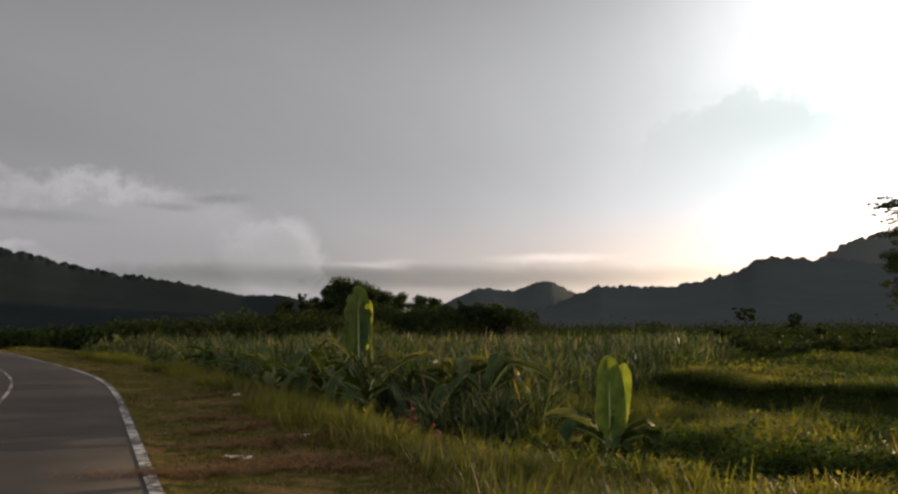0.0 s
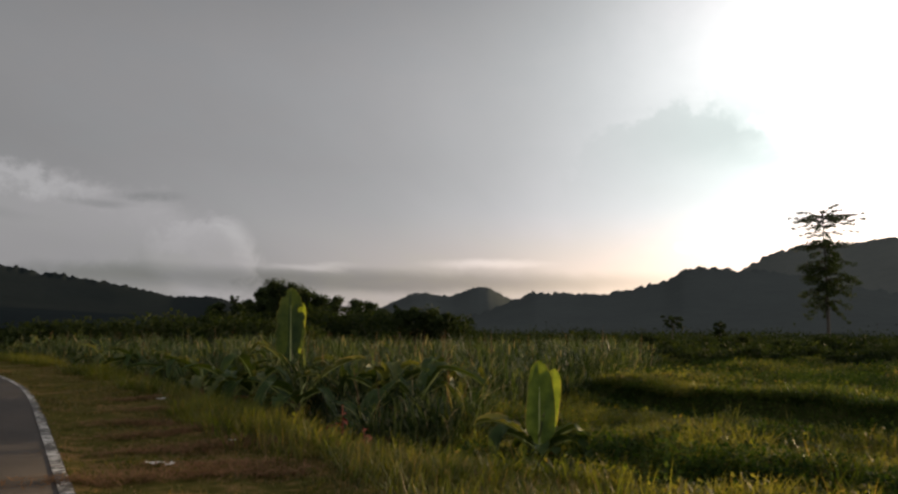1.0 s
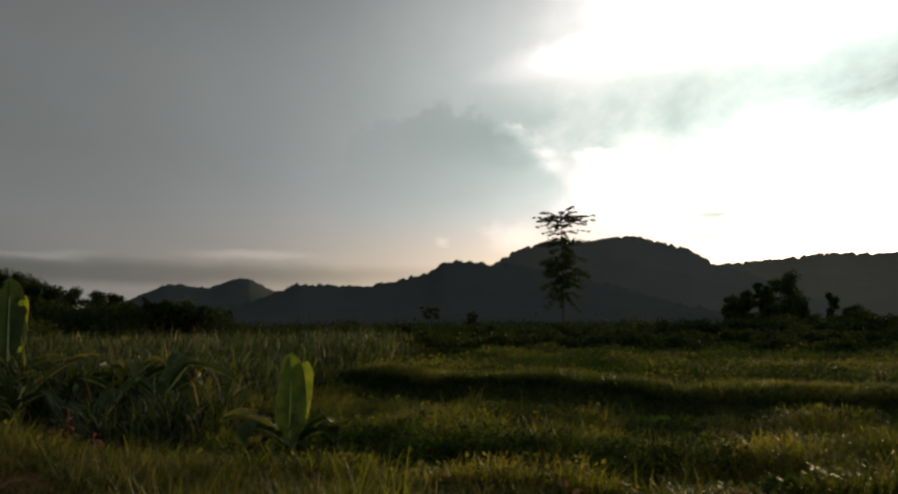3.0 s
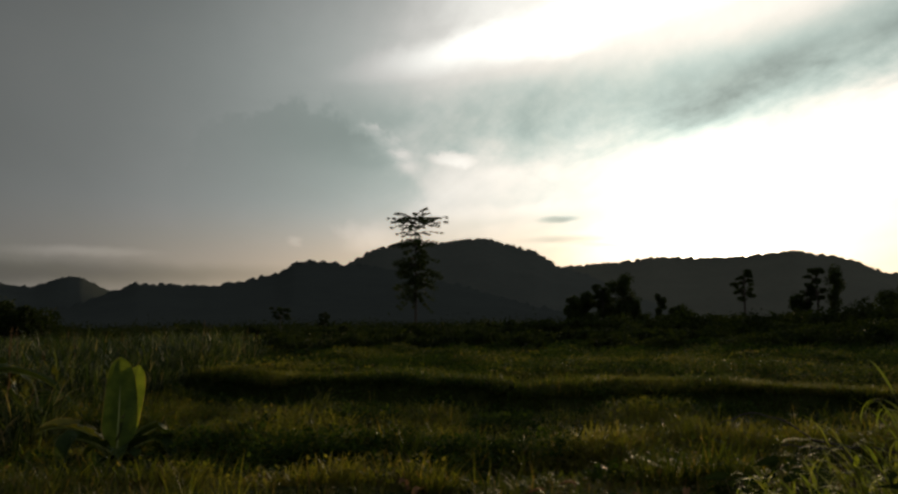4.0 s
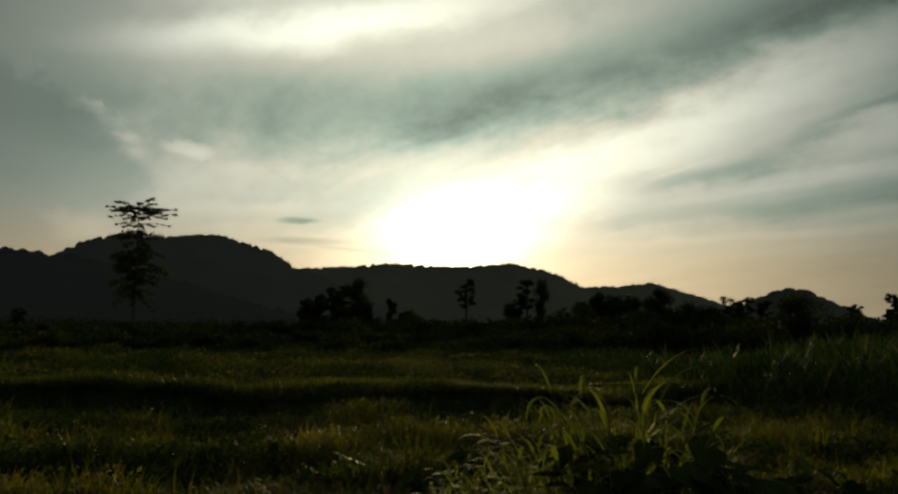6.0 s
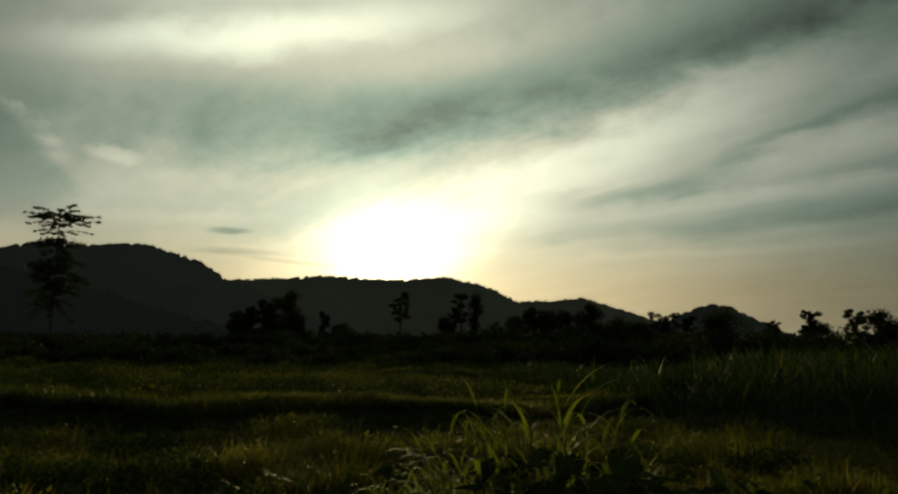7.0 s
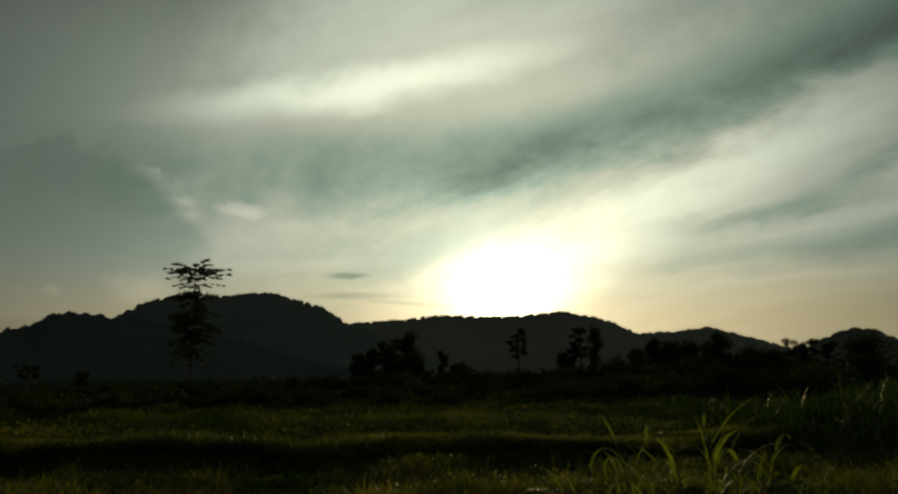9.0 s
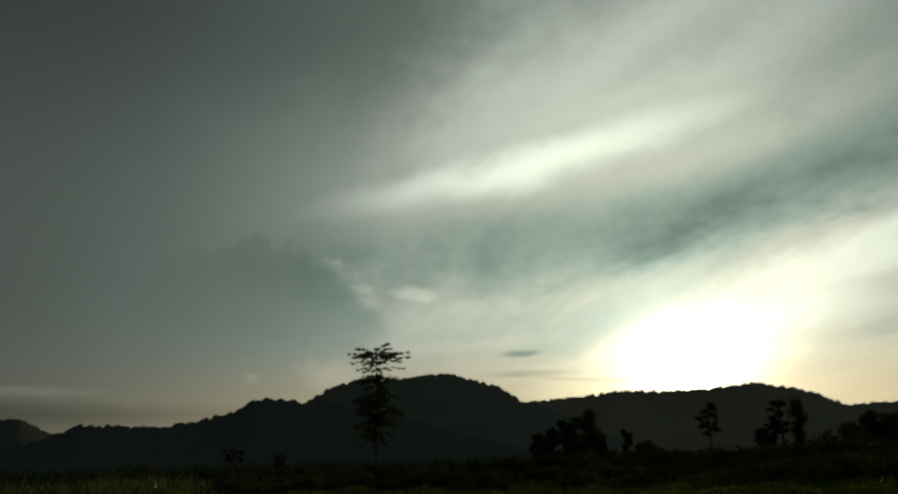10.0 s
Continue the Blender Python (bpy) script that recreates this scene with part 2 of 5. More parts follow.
def make_road_paint():
    m, n = material("road_paint")
    p = place_of(n)
    worn = n.m("ADD", n.m("MULTIPLY", n.noise(p, 9.0, 6.0, 0.7), 0.6), n.m("MULTIPLY", n.noise(p, 0.7, 3.0), 0.4))
    c = n.mix(n.step(worn, 0.45, 0.60), (0.055, 0.05, 0.046), (0.42, 0.40, 0.37))
    finish(n, c, 0.8, n.noise(p, 120.0, 3.0), 0.4, 0.005, spec=0.2)
    return m


def make_ground():
    m, n = material("field_soil")
    p = place_of(n)
    small, tiny = n.noise(p, 1.6, 5.0, 0.65), n.noise(p, 30.0, 4.0, 0.7)
    green = n.ramp(n.m("ADD", n.m("MULTIPLY", small, 0.7), n.m("MULTIPLY", tiny, 0.3)), (0.3, (0.014, 0.019, 0.006)), (0.55, (0.030, 0.036, 0.010)), (0.8, (0.060, 0.054, 0.020)))
    finish(n, green, 0.95, n.m("ADD", small, n.m("MULTIPLY", tiny, 0.5)), 0.8, 0.05, spec=0.0)
    return m


def make_verge():
    m, n = material("verge_soil")
    p = place_of(n)
    big, small, tiny = n.noise(p, 0.8, 3.0), n.noise(p, 3.5, 5.0, 0.65), n.noise(p, 60.0, 4.0, 0.7)
    green = n.ramp(small, (0.3, (0.035, 0.036, 0.009)), (0.7, (0.10, 0.082, 0.024)))
    straw = n.ramp(tiny, (0.3, (0.085, 0.052, 0.022)), (0.7, (0.21, 0.135, 0.058)))
    c = n.mix(n.step(n.m("ADD", n.m("MULTIPLY", big, 0.6), n.m("MULTIPLY", small, 0.4)), 0.48, 0.60), green, straw)
    finish(n, c, 0.95, n.m("ADD", small, n.m("MULTIPLY", tiny, 0.5)), 0.9, 0.04, spec=0.0)
    return m


def make_forest(name, low, mid, high):
    m, n = material(name)
    p = place_of(n)
    broad, fine = n.noise(p, 0.012, 3.0), n.noise(p, 0.10, 4.0, 0.6)
    c = n.ramp(n.m("ADD", n.m("MULTIPLY", broad, 0.5), n.m("MULTIPLY", fine, 0.5)), (0.25, low), (0.55, mid), (0.8, high))
    finish(n, c, 0.95, spec=0.0)
    return m


def make_bark(name, dark, pale):
    m, n = material(name)
    p = place_of(n)
    c = n.ramp(n.noise(n.scaled(p, 1, 1, 0.25), 9.0, 5.0, 0.7), (0.3, dark), (0.7, pale))
    finish(n, c, 0.9, n.noise(n.scaled(p, 1, 1, 0.2), 22.0, 4.0), 0.7, 0.02)
    return m


def make_banana_leaf(name, deep, fresh, edge, see_through=0.5):
    m, n = material(name)
    uv = n.add("ShaderNodeTexCoord").outputs["UV"]
    s = n.add("ShaderNodeSeparateXYZ", (uv,)).outputs
    wave = n.add("ShaderNodeTexWave", {"Vector": uv, "Scale": 26.0, "Distortion": 1.2, "Detail": 2.0})
    wave.wave_type, wave.bands_direction = "BANDS", "X"
    vein = wave.outputs[1]
    blotch = n.noise(place_of(n), 5.0, 4.0)
    c = n.mix(n.step(blotch, 0.3, 0.7), deep, fresh)
    c = n.mix(n.m("MULTIPLY", vein, 0.25), c, fresh)
    c = n.mix(n.step(n.m("ADD", n.m("ABSOLUTE", n.m("SUBTRACT", s[1], 0.5)), n.m("MULTIPLY", blotch, 0.06)), 0.50, 0.535), c, edge)
    glow = n.mix(1.0, c, (1.9, 1.6, 0.6), "MULTIPLY")
    finish(n, c, 0.55, vein, 0.25, 0.01, translucent=see_through, through_colour=glow, spec=0.14)
    return m


def make_plain(name, a, b, scale=12.0, rough=0.85, translucent=0.0):
    m, n = material(name)
    p = place_of(n)
    v = n.noise(p, scale, 5.0, 0.65)
    finish(n, n.ramp(v, (0.3, a), (0.7, b)), rough, v, 0.5, 0.01, translucent=translucent, spec=0.0)
    return m


# The left hill's shadow is put into the near-black forest colour.
ASPHALT, PAINT, SOIL, VERGE, SHADOWED_FOREST = make_asphalt(), make_road_paint(), make_ground(), make_verge(), make_forest("shadowed_forest", (0.010, 0.014, 0.015), (0.014, 0.018, 0.019), (0.018, 0.023, 0.023))
# Forest copies graded hill by hill: haze is put into their base colours.
HAZE_FOREST = make_forest("haze_forest", (0.066, 0.072, 0.068), (0.080, 0.086, 0.080), (0.096, 0.102, 0.092))
MID_FOREST = make_forest("mid_tone_forest", (0.042, 0.048, 0.048), (0.050, 0.057, 0.056), (0.060, 0.067, 0.063))
SUNWARD_HAZE_FOREST = make_forest("sunward_haze_forest", (0.096, 0.098, 0.086), (0.112, 0.113, 0.096), (0.130, 0.130, 0.110))
BARK = make_bark("grey_bark", (0.03, 0.025, 0.020), (0.085, 0.072, 0.06))
STEM = make_bark("banana_stem", (0.05, 0.055, 0.02), (0.16, 0.12, 0.06))
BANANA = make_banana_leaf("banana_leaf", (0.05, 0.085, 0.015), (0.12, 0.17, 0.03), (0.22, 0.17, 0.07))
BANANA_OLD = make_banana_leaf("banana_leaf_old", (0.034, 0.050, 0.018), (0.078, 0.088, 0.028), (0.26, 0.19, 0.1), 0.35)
# Darker leaf copy: the broad leaf's missing backlight is put into this green.
BANANA_DEEP_SHADE = make_banana_leaf("banana_leaf_deep_shade", (0.015, 0.030, 0.008), (0.032, 0.052, 0.012), (0.12, 0.11, 0.045), 0.25)
MIDRIB = make_plain("midrib", (0.20, 0.24, 0.07), (0.34, 0.34, 0.14), 9.0, 0.5)
DEAD = make_plain("dead_leaf", (0.09, 0.05, 0.028), (0.24, 0.14, 0.075), 7.0, 0.8, 0.3)
RED_STALK = make_plain("red_stalk", (0.14, 0.035, 0.025), (0.34, 0.12, 0.08), 14.0, 0.6)
GRASS = leafy("verge_grass", (0.030, 0.036, 0.009), (0.066, 0.063, 0.018), (0.14, 0.105, 0.042), 0.38, scale=1.1, dry=(0.19, 0.115, 0.055), dry_share=0.25)
YELLOW = leafy("ripe_grass", (0.024, 0.034, 0.008), (0.062, 0.068, 0.016), (0.140, 0.118, 0.032), 0.38, scale=1.3, dry=(0.15, 0.10, 0.045), dry_share=0.16)
HERB = leafy("meadow_growth", (0.022, 0.033, 0.008), (0.068, 0.069, 0.016), (0.150, 0.126, 0.035), 0.58, scale=0.45, dry=(0.14, 0.095, 0.035), dry_share=0.08, each=0.30)
FIELD = leafy("field_growth", (0.018, 0.029, 0.009), (0.056, 0.059, 0.017), (0.132, 0.112, 0.040), 0.60, scale=0.25, dry=(0.12, 0.085, 0.035), dry_share=0.08, each=0.26)
REED = leafy("tall_grass", (0.009, 0.016, 0.007), (0.028, 0.042, 0.017), (0.105, 0.112, 0.052), 0.30, scale=0.8, dry=(0.22, 0.17, 0.10), dry_share=0.05, each=0.75)
CANE = leafy("cane_grass", (0.007, 0.017, 0.005), (0.020, 0.037, 0.009), (0.056, 0.073, 0.020), 0.36, scale=0.8, dry=(0.10, 0.08, 0.04), dry_share=0.04, spec=0.04)
CLUMP = leafy("clump_grass", (0.060, 0.078, 0.017), (0.130, 0.148, 0.035), (0.24, 0.22, 0.075), 0.56, 0.6, 2.0, spec=0.06)
# Deep green growth, used also as the shade of the meadow's hollows.
DEEP_SHADE_HERB = leafy("deep_shade_weeds", (0.010, 0.020, 0.005), (0.024, 0.040, 0.009), (0.050, 0.066, 0.016), 0.35, 0.8, 0.8, spec=0.02)
LEAVES = leafy("tree_leaves", (0.012, 0.018, 0.007), (0.024, 0.034, 0.012), (0.044, 0.054, 0.018), 0.18, 0.7, 0.12, spec=0.05)
SHRUB = leafy("shrub_leaves", (0.009, 0.014, 0.005), (0.018, 0.025, 0.008), (0.034, 0.041, 0.013), 0.26, 0.8, 0.1, spec=0.05)
WEED = make_plain("weed_leaf", (0.012, 0.022, 0.006), (0.036, 0.052, 0.013), 3.0, 0.65, 0.28)
LITTER = make_plain("litter_paper", (0.32, 0.30, 0.27), (0.56, 0.53, 0.48), 20.0, 0.6)

# ---------------------------------------------------------------- small tools
RNG = np.random.default_rng(7)


def grid_noise(x, y, seed):
    """Smooth value noise on a unit lattice, 0 to 1."""
    xi, yi = np.floor(x).astype(np.int64), np.floor(y).astype(np.int64)
    fx, fy = x - xi, y - yi
    fx, fy = fx * fx * (3 - 2 * fx), fy * fy * (3 - 2 * fy)

    def h(a, b):
        v = (a * 374761393 + b * 668265263 + seed * 144665) & 0xFFFFFFFF
        v = ((v ^ (v >> 13)) * 1274126177) & 0xFFFFFFFF
        return ((v ^ (v >> 16)) & 0xFFFF) / 65535.0

    return (h(xi, yi) * (1 - fx) + h(xi + 1, yi) * fx) * (1 - fy) + (h(xi, yi + 1) * (1 - fx) + h(xi + 1, yi + 1) * fx) * fy


def fbm(x, y, seed, octaves=4):
    x, y = np.asarray(x, float), np.asarray(y, float)
    total, amp, norm = 0.0, 1.0, 0.0
    for o in range(octaves):
        total, norm = total + amp * grid_noise(x * 2**o, y * 2**o, seed + o), norm + amp
        amp *= 0.5
    return total / norm


def crowns(x, y, seed):
    """Rounded tree tops, one to a cell of a jittered lattice, 0 to 1."""
    xi, yi = np.floor(x), np.floor(y)
    best = np.zeros_like(x)
    for dx in (-1, 0, 1):
        for dy in (-1, 0, 1):
            cx, cy = xi + dx, yi + dy
            px, py = cx + grid_noise(cx, cy, seed), cy + grid_noise(cx, cy, seed + 1)
            size = 0.55 + 0.45 * grid_noise(cx, cy, seed + 2)
            d2 = ((x - px) ** 2 + (y - py) ** 2) / (0.85 * size) ** 2
            best = np.maximum(best, size * np.sqrt(np.clip(1 - d2, 0, 1)))
    return best


def smooth(a, b, v):
    t = np.clip((np.asarray(v, float) - a) / (b - a), 0, 1)
    return t * t * (3 - 2 * t)


def quick_mesh(name, verts, faces, mat, shade_smooth=False, uv=None):
    """One mesh from arrays of places and of faces with one count of corners."""
    me = bpy.data.meshes.new(name)
    verts, faces = np.asarray(verts, np.float32), np.asarray(faces, np.int32)
    k = faces.shape[1]
    me.vertices.add(len(verts))
    me.vertices.foreach_set("co", verts.ravel())
    me.loops.add(faces.size)
    me.loops.foreach_set("vertex_index", faces.ravel())
    me.polygons.add(len(faces))
    me.polygons.foreach_set("loop_start", np.arange(0, faces.size, k, dtype=np.int32))
    me.polygons.foreach_set("use_smooth", np.full(len(faces), shade_smooth))
    if uv is not None:
        layer = me.uv_layers.new(name="UVMap")
        layer.data.foreach_set("uv", np.asarray(uv, np.float32)[faces.ravel()].ravel())
    me.update(calc_edges=True)
    me.materials.append(mat)
    return me


def part(name, data, parent, label=""):
    ob = new(name, data)
    ob.parent = parent
    return tagged(ob, label) if label else ob


def tube(path, radii, sides=7):
    """A tapered round tube along a path: places and four-cornered faces."""
    path = [Vector(p) for p in path]
    verts, faces = [], []
    for i, p in enumerate(path):
        d = (path[min(i + 1, len(path) - 1)] - path[max(i - 1, 0)]).normalized()
        a = d.orthogonal().normalized() if abs(d.z) < 0.95 else Vector((1, 0, 0)).cross(d).normalized()
        b = d.cross(a)
        for k in range(sides):
            t = 2 * math.pi * k / sides
            verts.append(p + (a * math.cos(t) + b * math.sin(t)) * radii[i])
    for i in range(len(path) - 1):
        for k in range(sides):
            q = (k + 1) % sides
            faces.append((i * sides + k, i * sides + q, (i + 1) * sides + q, (i + 1) * sides + k))
    return verts, faces


def merged(pieces):
    verts, faces, base = [], [], 0
    for v, f in pieces:
        verts.append(np.array([tuple(p) for p in v], float))
        faces.append(np.array(f, int) + base)
        base += len(v)
    return np.concatenate(verts), np.concatenate(faces)


# ---------------------------------------------------------------- lie of the land
def road_line():
    """Places along the road's near edge line, and the way it heads there (degrees left of north)."""
    pts, heads = [], []
    p = np.array([0.78, 0.0]) - 60.0 * np.array([-math.sin(radians(26.5)), math.cos(radians(26.5))])
    s = -60.0
    while s < 130:
        h = 26.5 + 10.8 * float(smooth(14, 32, s)) + max(0.0, s - 42) * 0.55
        pts.append(p.copy())
        heads.append(h)
        p = p + 0.5 * np.array([-math.sin(radians(h)), math.cos(radians(h))])
        s += 0.5
    return np.array(pts), np.array(heads)


EDGE, HEADS = road_line()
EDGE_RIGHT = np.stack([np.cos(np.radians(HEADS)), np.sin(np.radians(HEADS))], -1)


def beside_road(x, y):
    """Metres to the right of the road's edge line (left: minus), for arrays of places."""
    x, y = np.atleast_1d(np.asarray(x, float)), np.atleast_1d(np.asarray(y, float))
    out = np.empty(len(x))
    for i in range(0, len(x), 4000):
        dx, dy = x[i:i + 4000, None] - EDGE[None, :, 0], y[i:i + 4000, None] - EDGE[None, :, 1]
        near = (dx * dx + dy * dy).argmin(1)
        k = np.arange(len(near))
        along = dx[k, near] * EDGE_RIGHT[near, 0] + dy[k, near] * EDGE_RIGHT[near, 1]
        far = np.sqrt(dx[k, near]**2 + dy[k, near]**2)
        out[i:i + 4000] = np.where(far < 3, along, np.sign(along) * far)
    return out


def verge_extra(x, y):
    """How much wider the grassy verge is near the eye than further along the road."""
    s = -0.446 * (np.asarray(x, float) - 0.78) + 0.895 * np.asarray(y, float)
    return np.interp(s, [-8, 0, 2, 5, 7, 9], [4.4, 4.2, 3.7, 2.0, 1.3, 0.0])


def bank_foot(along):
    """How far out the foot of the bank runs, by the distance along it."""
    return np.interp(along, [-15, -11, -7, -4, 0, 6, 12, 30], [21.3, 19.0, 17.0, 16.1, 15.6, 15.7, 16.3, 17.5])


def past_bank(x, y):
    """Metres beyond the foot of the bank that crosses the field."""
    x, y = np.asarray(x, float), np.asarray(y, float)
    along = 0.689 * x - 0.725 * y
    return 0.725 * x + 0.689 * y - bank_foot(along) - 0.6 * (fbm(along * 0.3 + 9, along * 0 + 3, 5, 3) - 0.5)


def ground_height(x, y):
    x, y = np.atleast_1d(np.asarray(x, float)), np.atleast_1d(np.asarray(y, float))
    d = beside_road(x, y)
    z = -0.03 * smooth(0.0, 0.25, d) - 0.32 * smooth(2.6, 4.6, d - verge_extra(x, y))
    z = z - 0.12 * smooth(-5.2, -6.5, d)
    rough = smooth(0.3, 2.0, d) + smooth(-5.6, -8.0, d)
    z = z + rough * (0.20 * (fbm(x * 0.9, y * 0.9, 11, 3) - 0.5) + 0.42 * smooth(4.5, 8, d) * (fbm(x * 0.36, y * 0.36, 21, 2) - 0.5))
    z = z - 0.28 * np.exp(-((d - 4.6 - 0.9 * verge_extra(x, y)) / 0.9) ** 2) * smooth(-0.2, 0.5, fbm(x * 0.2, y * 0.2, 15, 2))
    b = past_bank(x, y)
    right = smooth(-0.5, 2.0, 0.689 * x - 0.725 * y + 14.0)
    z = z + right * ((0.30 + 0.16 * fbm(x * 0.2, y * 0.2, 35, 2)) * smooth(-0.15, 0.5, b) * (1 - 0.85 * smooth(1.0, 6.0, b)) - 0.24 * np.exp(-((b + 0.35) / 0.55) ** 2))
    far = np.hypot(x, y)
    return z - 0.35 * smooth(35, 110, far)


def at_ground(x, y):
    return float(ground_height(x, y)[0])


def bearing_place(bearing, far):
    return far * math.sin(radians(bearing)), far * math.cos(radians(bearing))


# ---------------------------------------------------------------- ground and road
def build_ground():
    radii = [0.4]
    while radii[-1] < 40:
        radii.append(radii[-1] * 1.022)
    while radii[-1] < 4600:
        radii.append(radii[-1] * 1.1)
    turns = 480
    a = np.linspace(0, 2 * math.pi, turns, endpoint=False)
    r = np.array(radii)
    x, y = (r[:, None] * np.sin(a)).ravel(), (r[:, None] * np.cos(a)).ravel()
    verts = np.stack([x, y, ground_height(x, y)], -1)
    i, k = np.meshgrid(np.arange(len(r) - 1), np.arange(turns), indexing="ij")
    k2 = (k + 1) % turns
    quads = np.stack([i * turns + k, (i + 1) * turns + k, (i + 1) * turns + k2, i * turns + k2], -1).reshape(-1, 4)
    verts = np.concatenate([verts, [[0, 0, 0]]])
    me = quick_mesh("ground", verts, quads, SOIL, True)
    me.materials.append(VERGE)
    ob = new("ground", me)
    # the small disc under the feet
    cap = np.stack([np.full(turns, len(verts) - 1), np.arange(turns), (np.arange(turns) + 1) % turns], -1)
    bm = bmesh.new()
    bm.from_mesh(me)
    bm.verts.ensure_lookup_table()
    for f in cap:
        bm.faces.new([bm.verts[int(j)] for j in f[::-1]])
    bmesh.ops.recalc_face_normals(bm, faces=bm.faces)
    faces = [f for f in bm.faces if f.calc_center_median().length < 80]
    mids = np.array([f.calc_center_median()[:] for f in faces])
    aside = beside_road(mids[:, 0], mids[:, 1])
    for f, d in zip(faces, aside):
        f.material_index = int(-0.5 < d < 3.0 or d < -4.5)
    bm.to_mesh(me)
    bm.free()
    tagged(ob, "flat grassy farmland with brown soil and a low bank across it", "ground", kind="structure")


def strip(rows, offsets_heights):
    """A ribbon along the road's edge line with the given offsets and heights across."""
    verts, faces, w = [], [], len(offsets_heights)
    for i in rows:
        for d, z in offsets_heights:
            p = EDGE[i] + EDGE_RIGHT[i] * d
            verts.append((p[0], p[1], z))
    for j in range(len(rows) - 1):
        for k in range(w - 1):
            faces.append((j * w + k, j * w + k + 1, (j + 1) * w + k + 1, (j + 1) * w + k))
    return np.array(verts), np.array(faces)


def build_road():
    rows = range(0, len(EDGE))
    v, f = strip(rows, [(-5.35, -0.12), (-5.25, 0.015), (-4.2, 0.035), (-2.6, 0.05), (-1.2, 0.035), (-0.02, 0.015), (0.05, -0.12)])
    wobble = np.array([fbm(q[0] * 1.3, q[1] * 1.3, 31, 2) - 0.5 for q in v[:, :2]])
    edge = np.arange(len(v)) % 7 >= 5
    v[edge, 0] += 0.05 * wobble[edge]
    road = tagged(new("road", quick_mesh("road", v, f, ASPHALT, True)), "narrow grey asphalt country road curving away", "road", kind="structure")
    v, f = strip(rows, [(-0.15, 0.0225), (-0.025, 0.0200)])
    part("edge_line", quick_mesh("edge_line", v, f, PAINT), road, "worn white painted edge line")
    v, f = strip(rows, [(-2.26, 0.0530), (-2.19, 0.0527)])
    part("centre_line", quick_mesh("centre_line", v, f, PAINT), road, "thin white painted centre line")


build_ground()
build_road()


# ---------------------------------------------------------------- hills
def build_hill(far, crest, front, back, label, seed, canopy=7.0, step=0.14, mat=SHADOWED_FOREST):
    """A wooded ridge: crest holds bearing and height angle of its skyline; front and back are the depths of its slopes."""
    b = np.arange(crest[0][0], crest[-1][0] + step, step)
    h = np.interp(b, [c[0] for c in crest], [far * math.tan(radians(c[1])) + EYE + 0.7 for c in crest])
    kernel = np.hanning(9) / np.hanning(9).sum()
    h = np.convolve(np.pad(h, 4, mode="edge"), kernel, "valid")
    u = np.concatenate([np.linspace(-1, 0, 40), np.linspace(0, 1, 10)[1:]])
    bb, uu = np.meshgrid(b, u, indexing="ij")
    rad = far + np.where(uu < 0, uu * front, uu * back)
    x, y = rad * np.sin(np.radians(bb)), rad * np.cos(np.radians(bb))
    gully = fbm(x / (0.26 * far), y / (0.26 * far), seed, 1) - 0.5
    slope = (1 - np.abs(uu)) ** 1.15
    z = h[:, None] * np.clip(slope * (1 + 1.1 * gully * np.abs(uu) * 1.6), 0, 1)
    cell = 3.2 + far * 0.0032
    tops = crowns(x / cell, y / cell, seed + 3) + 0.35 * crowns(x / (2.7 * cell), y / (2.7 * cell), seed + 7)
    z = z - 1.2 + canopy * (0.005 + 0.745 * smooth(0.90, 0.985, slope)) * (tops + 0.5 * grid_noise(x / 3.0, y / 3.0, seed + 9) ** 3 - 0.9) * smooth(0.02, 0.15, slope)
    z = np.where(np.abs(uu) > 0.995, -6.0, z)
    n, m = bb.shape
    i, k = np.meshgrid(np.arange(n - 1), np.arange(m - 1), indexing="ij")
    quads = np.stack([i * m + k, (i + 1) * m + k, (i + 1) * m + k + 1, i * m + k + 1], -1).reshape(-1, 4)
    ob = new("hill", quick_mesh("hill", np.stack([x, y, z], -1).reshape(-1, 3), quads, mat, True))
    return tagged(ob, label, "hill", kind="structure")


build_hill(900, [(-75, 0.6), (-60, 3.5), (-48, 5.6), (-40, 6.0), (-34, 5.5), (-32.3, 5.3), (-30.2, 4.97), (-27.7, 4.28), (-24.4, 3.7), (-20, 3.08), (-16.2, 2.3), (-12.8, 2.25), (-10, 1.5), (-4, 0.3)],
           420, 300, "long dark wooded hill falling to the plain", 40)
build_hill(2300, [(-3, 0.2), (0.3, 2.0), (2.1, 2.83), (3.2, 2.9), (4.4, 2.68), (5.4, 2.72), (6.0, 2.95), (6.7, 3.28), (7.4, 3.42), (8.2, 3.36), (8.9, 3.05), (9.6, 2.65), (10.3, 2.3), (14, 1.6), (19, 0.3)],
           500, 400, "blue-grey wooded hill far across the plain", 50, 9.0, 0.08, MID_FOREST)
build_hill(760, [(4, 0.2), (8, 1.5), (9.5, 2.2), (11.9, 3.15), (15.3, 2.86), (19, 3.2), (21.8, 3.86), (23.2, 4.7), (24.4, 4.85), (27.4, 4.7), (31, 4.2), (36, 3.0), (42, 1.2), (47, 0.2)],
           330, 300, "dark forested ridge rising behind the fields", 60, mat=MID_FOREST)
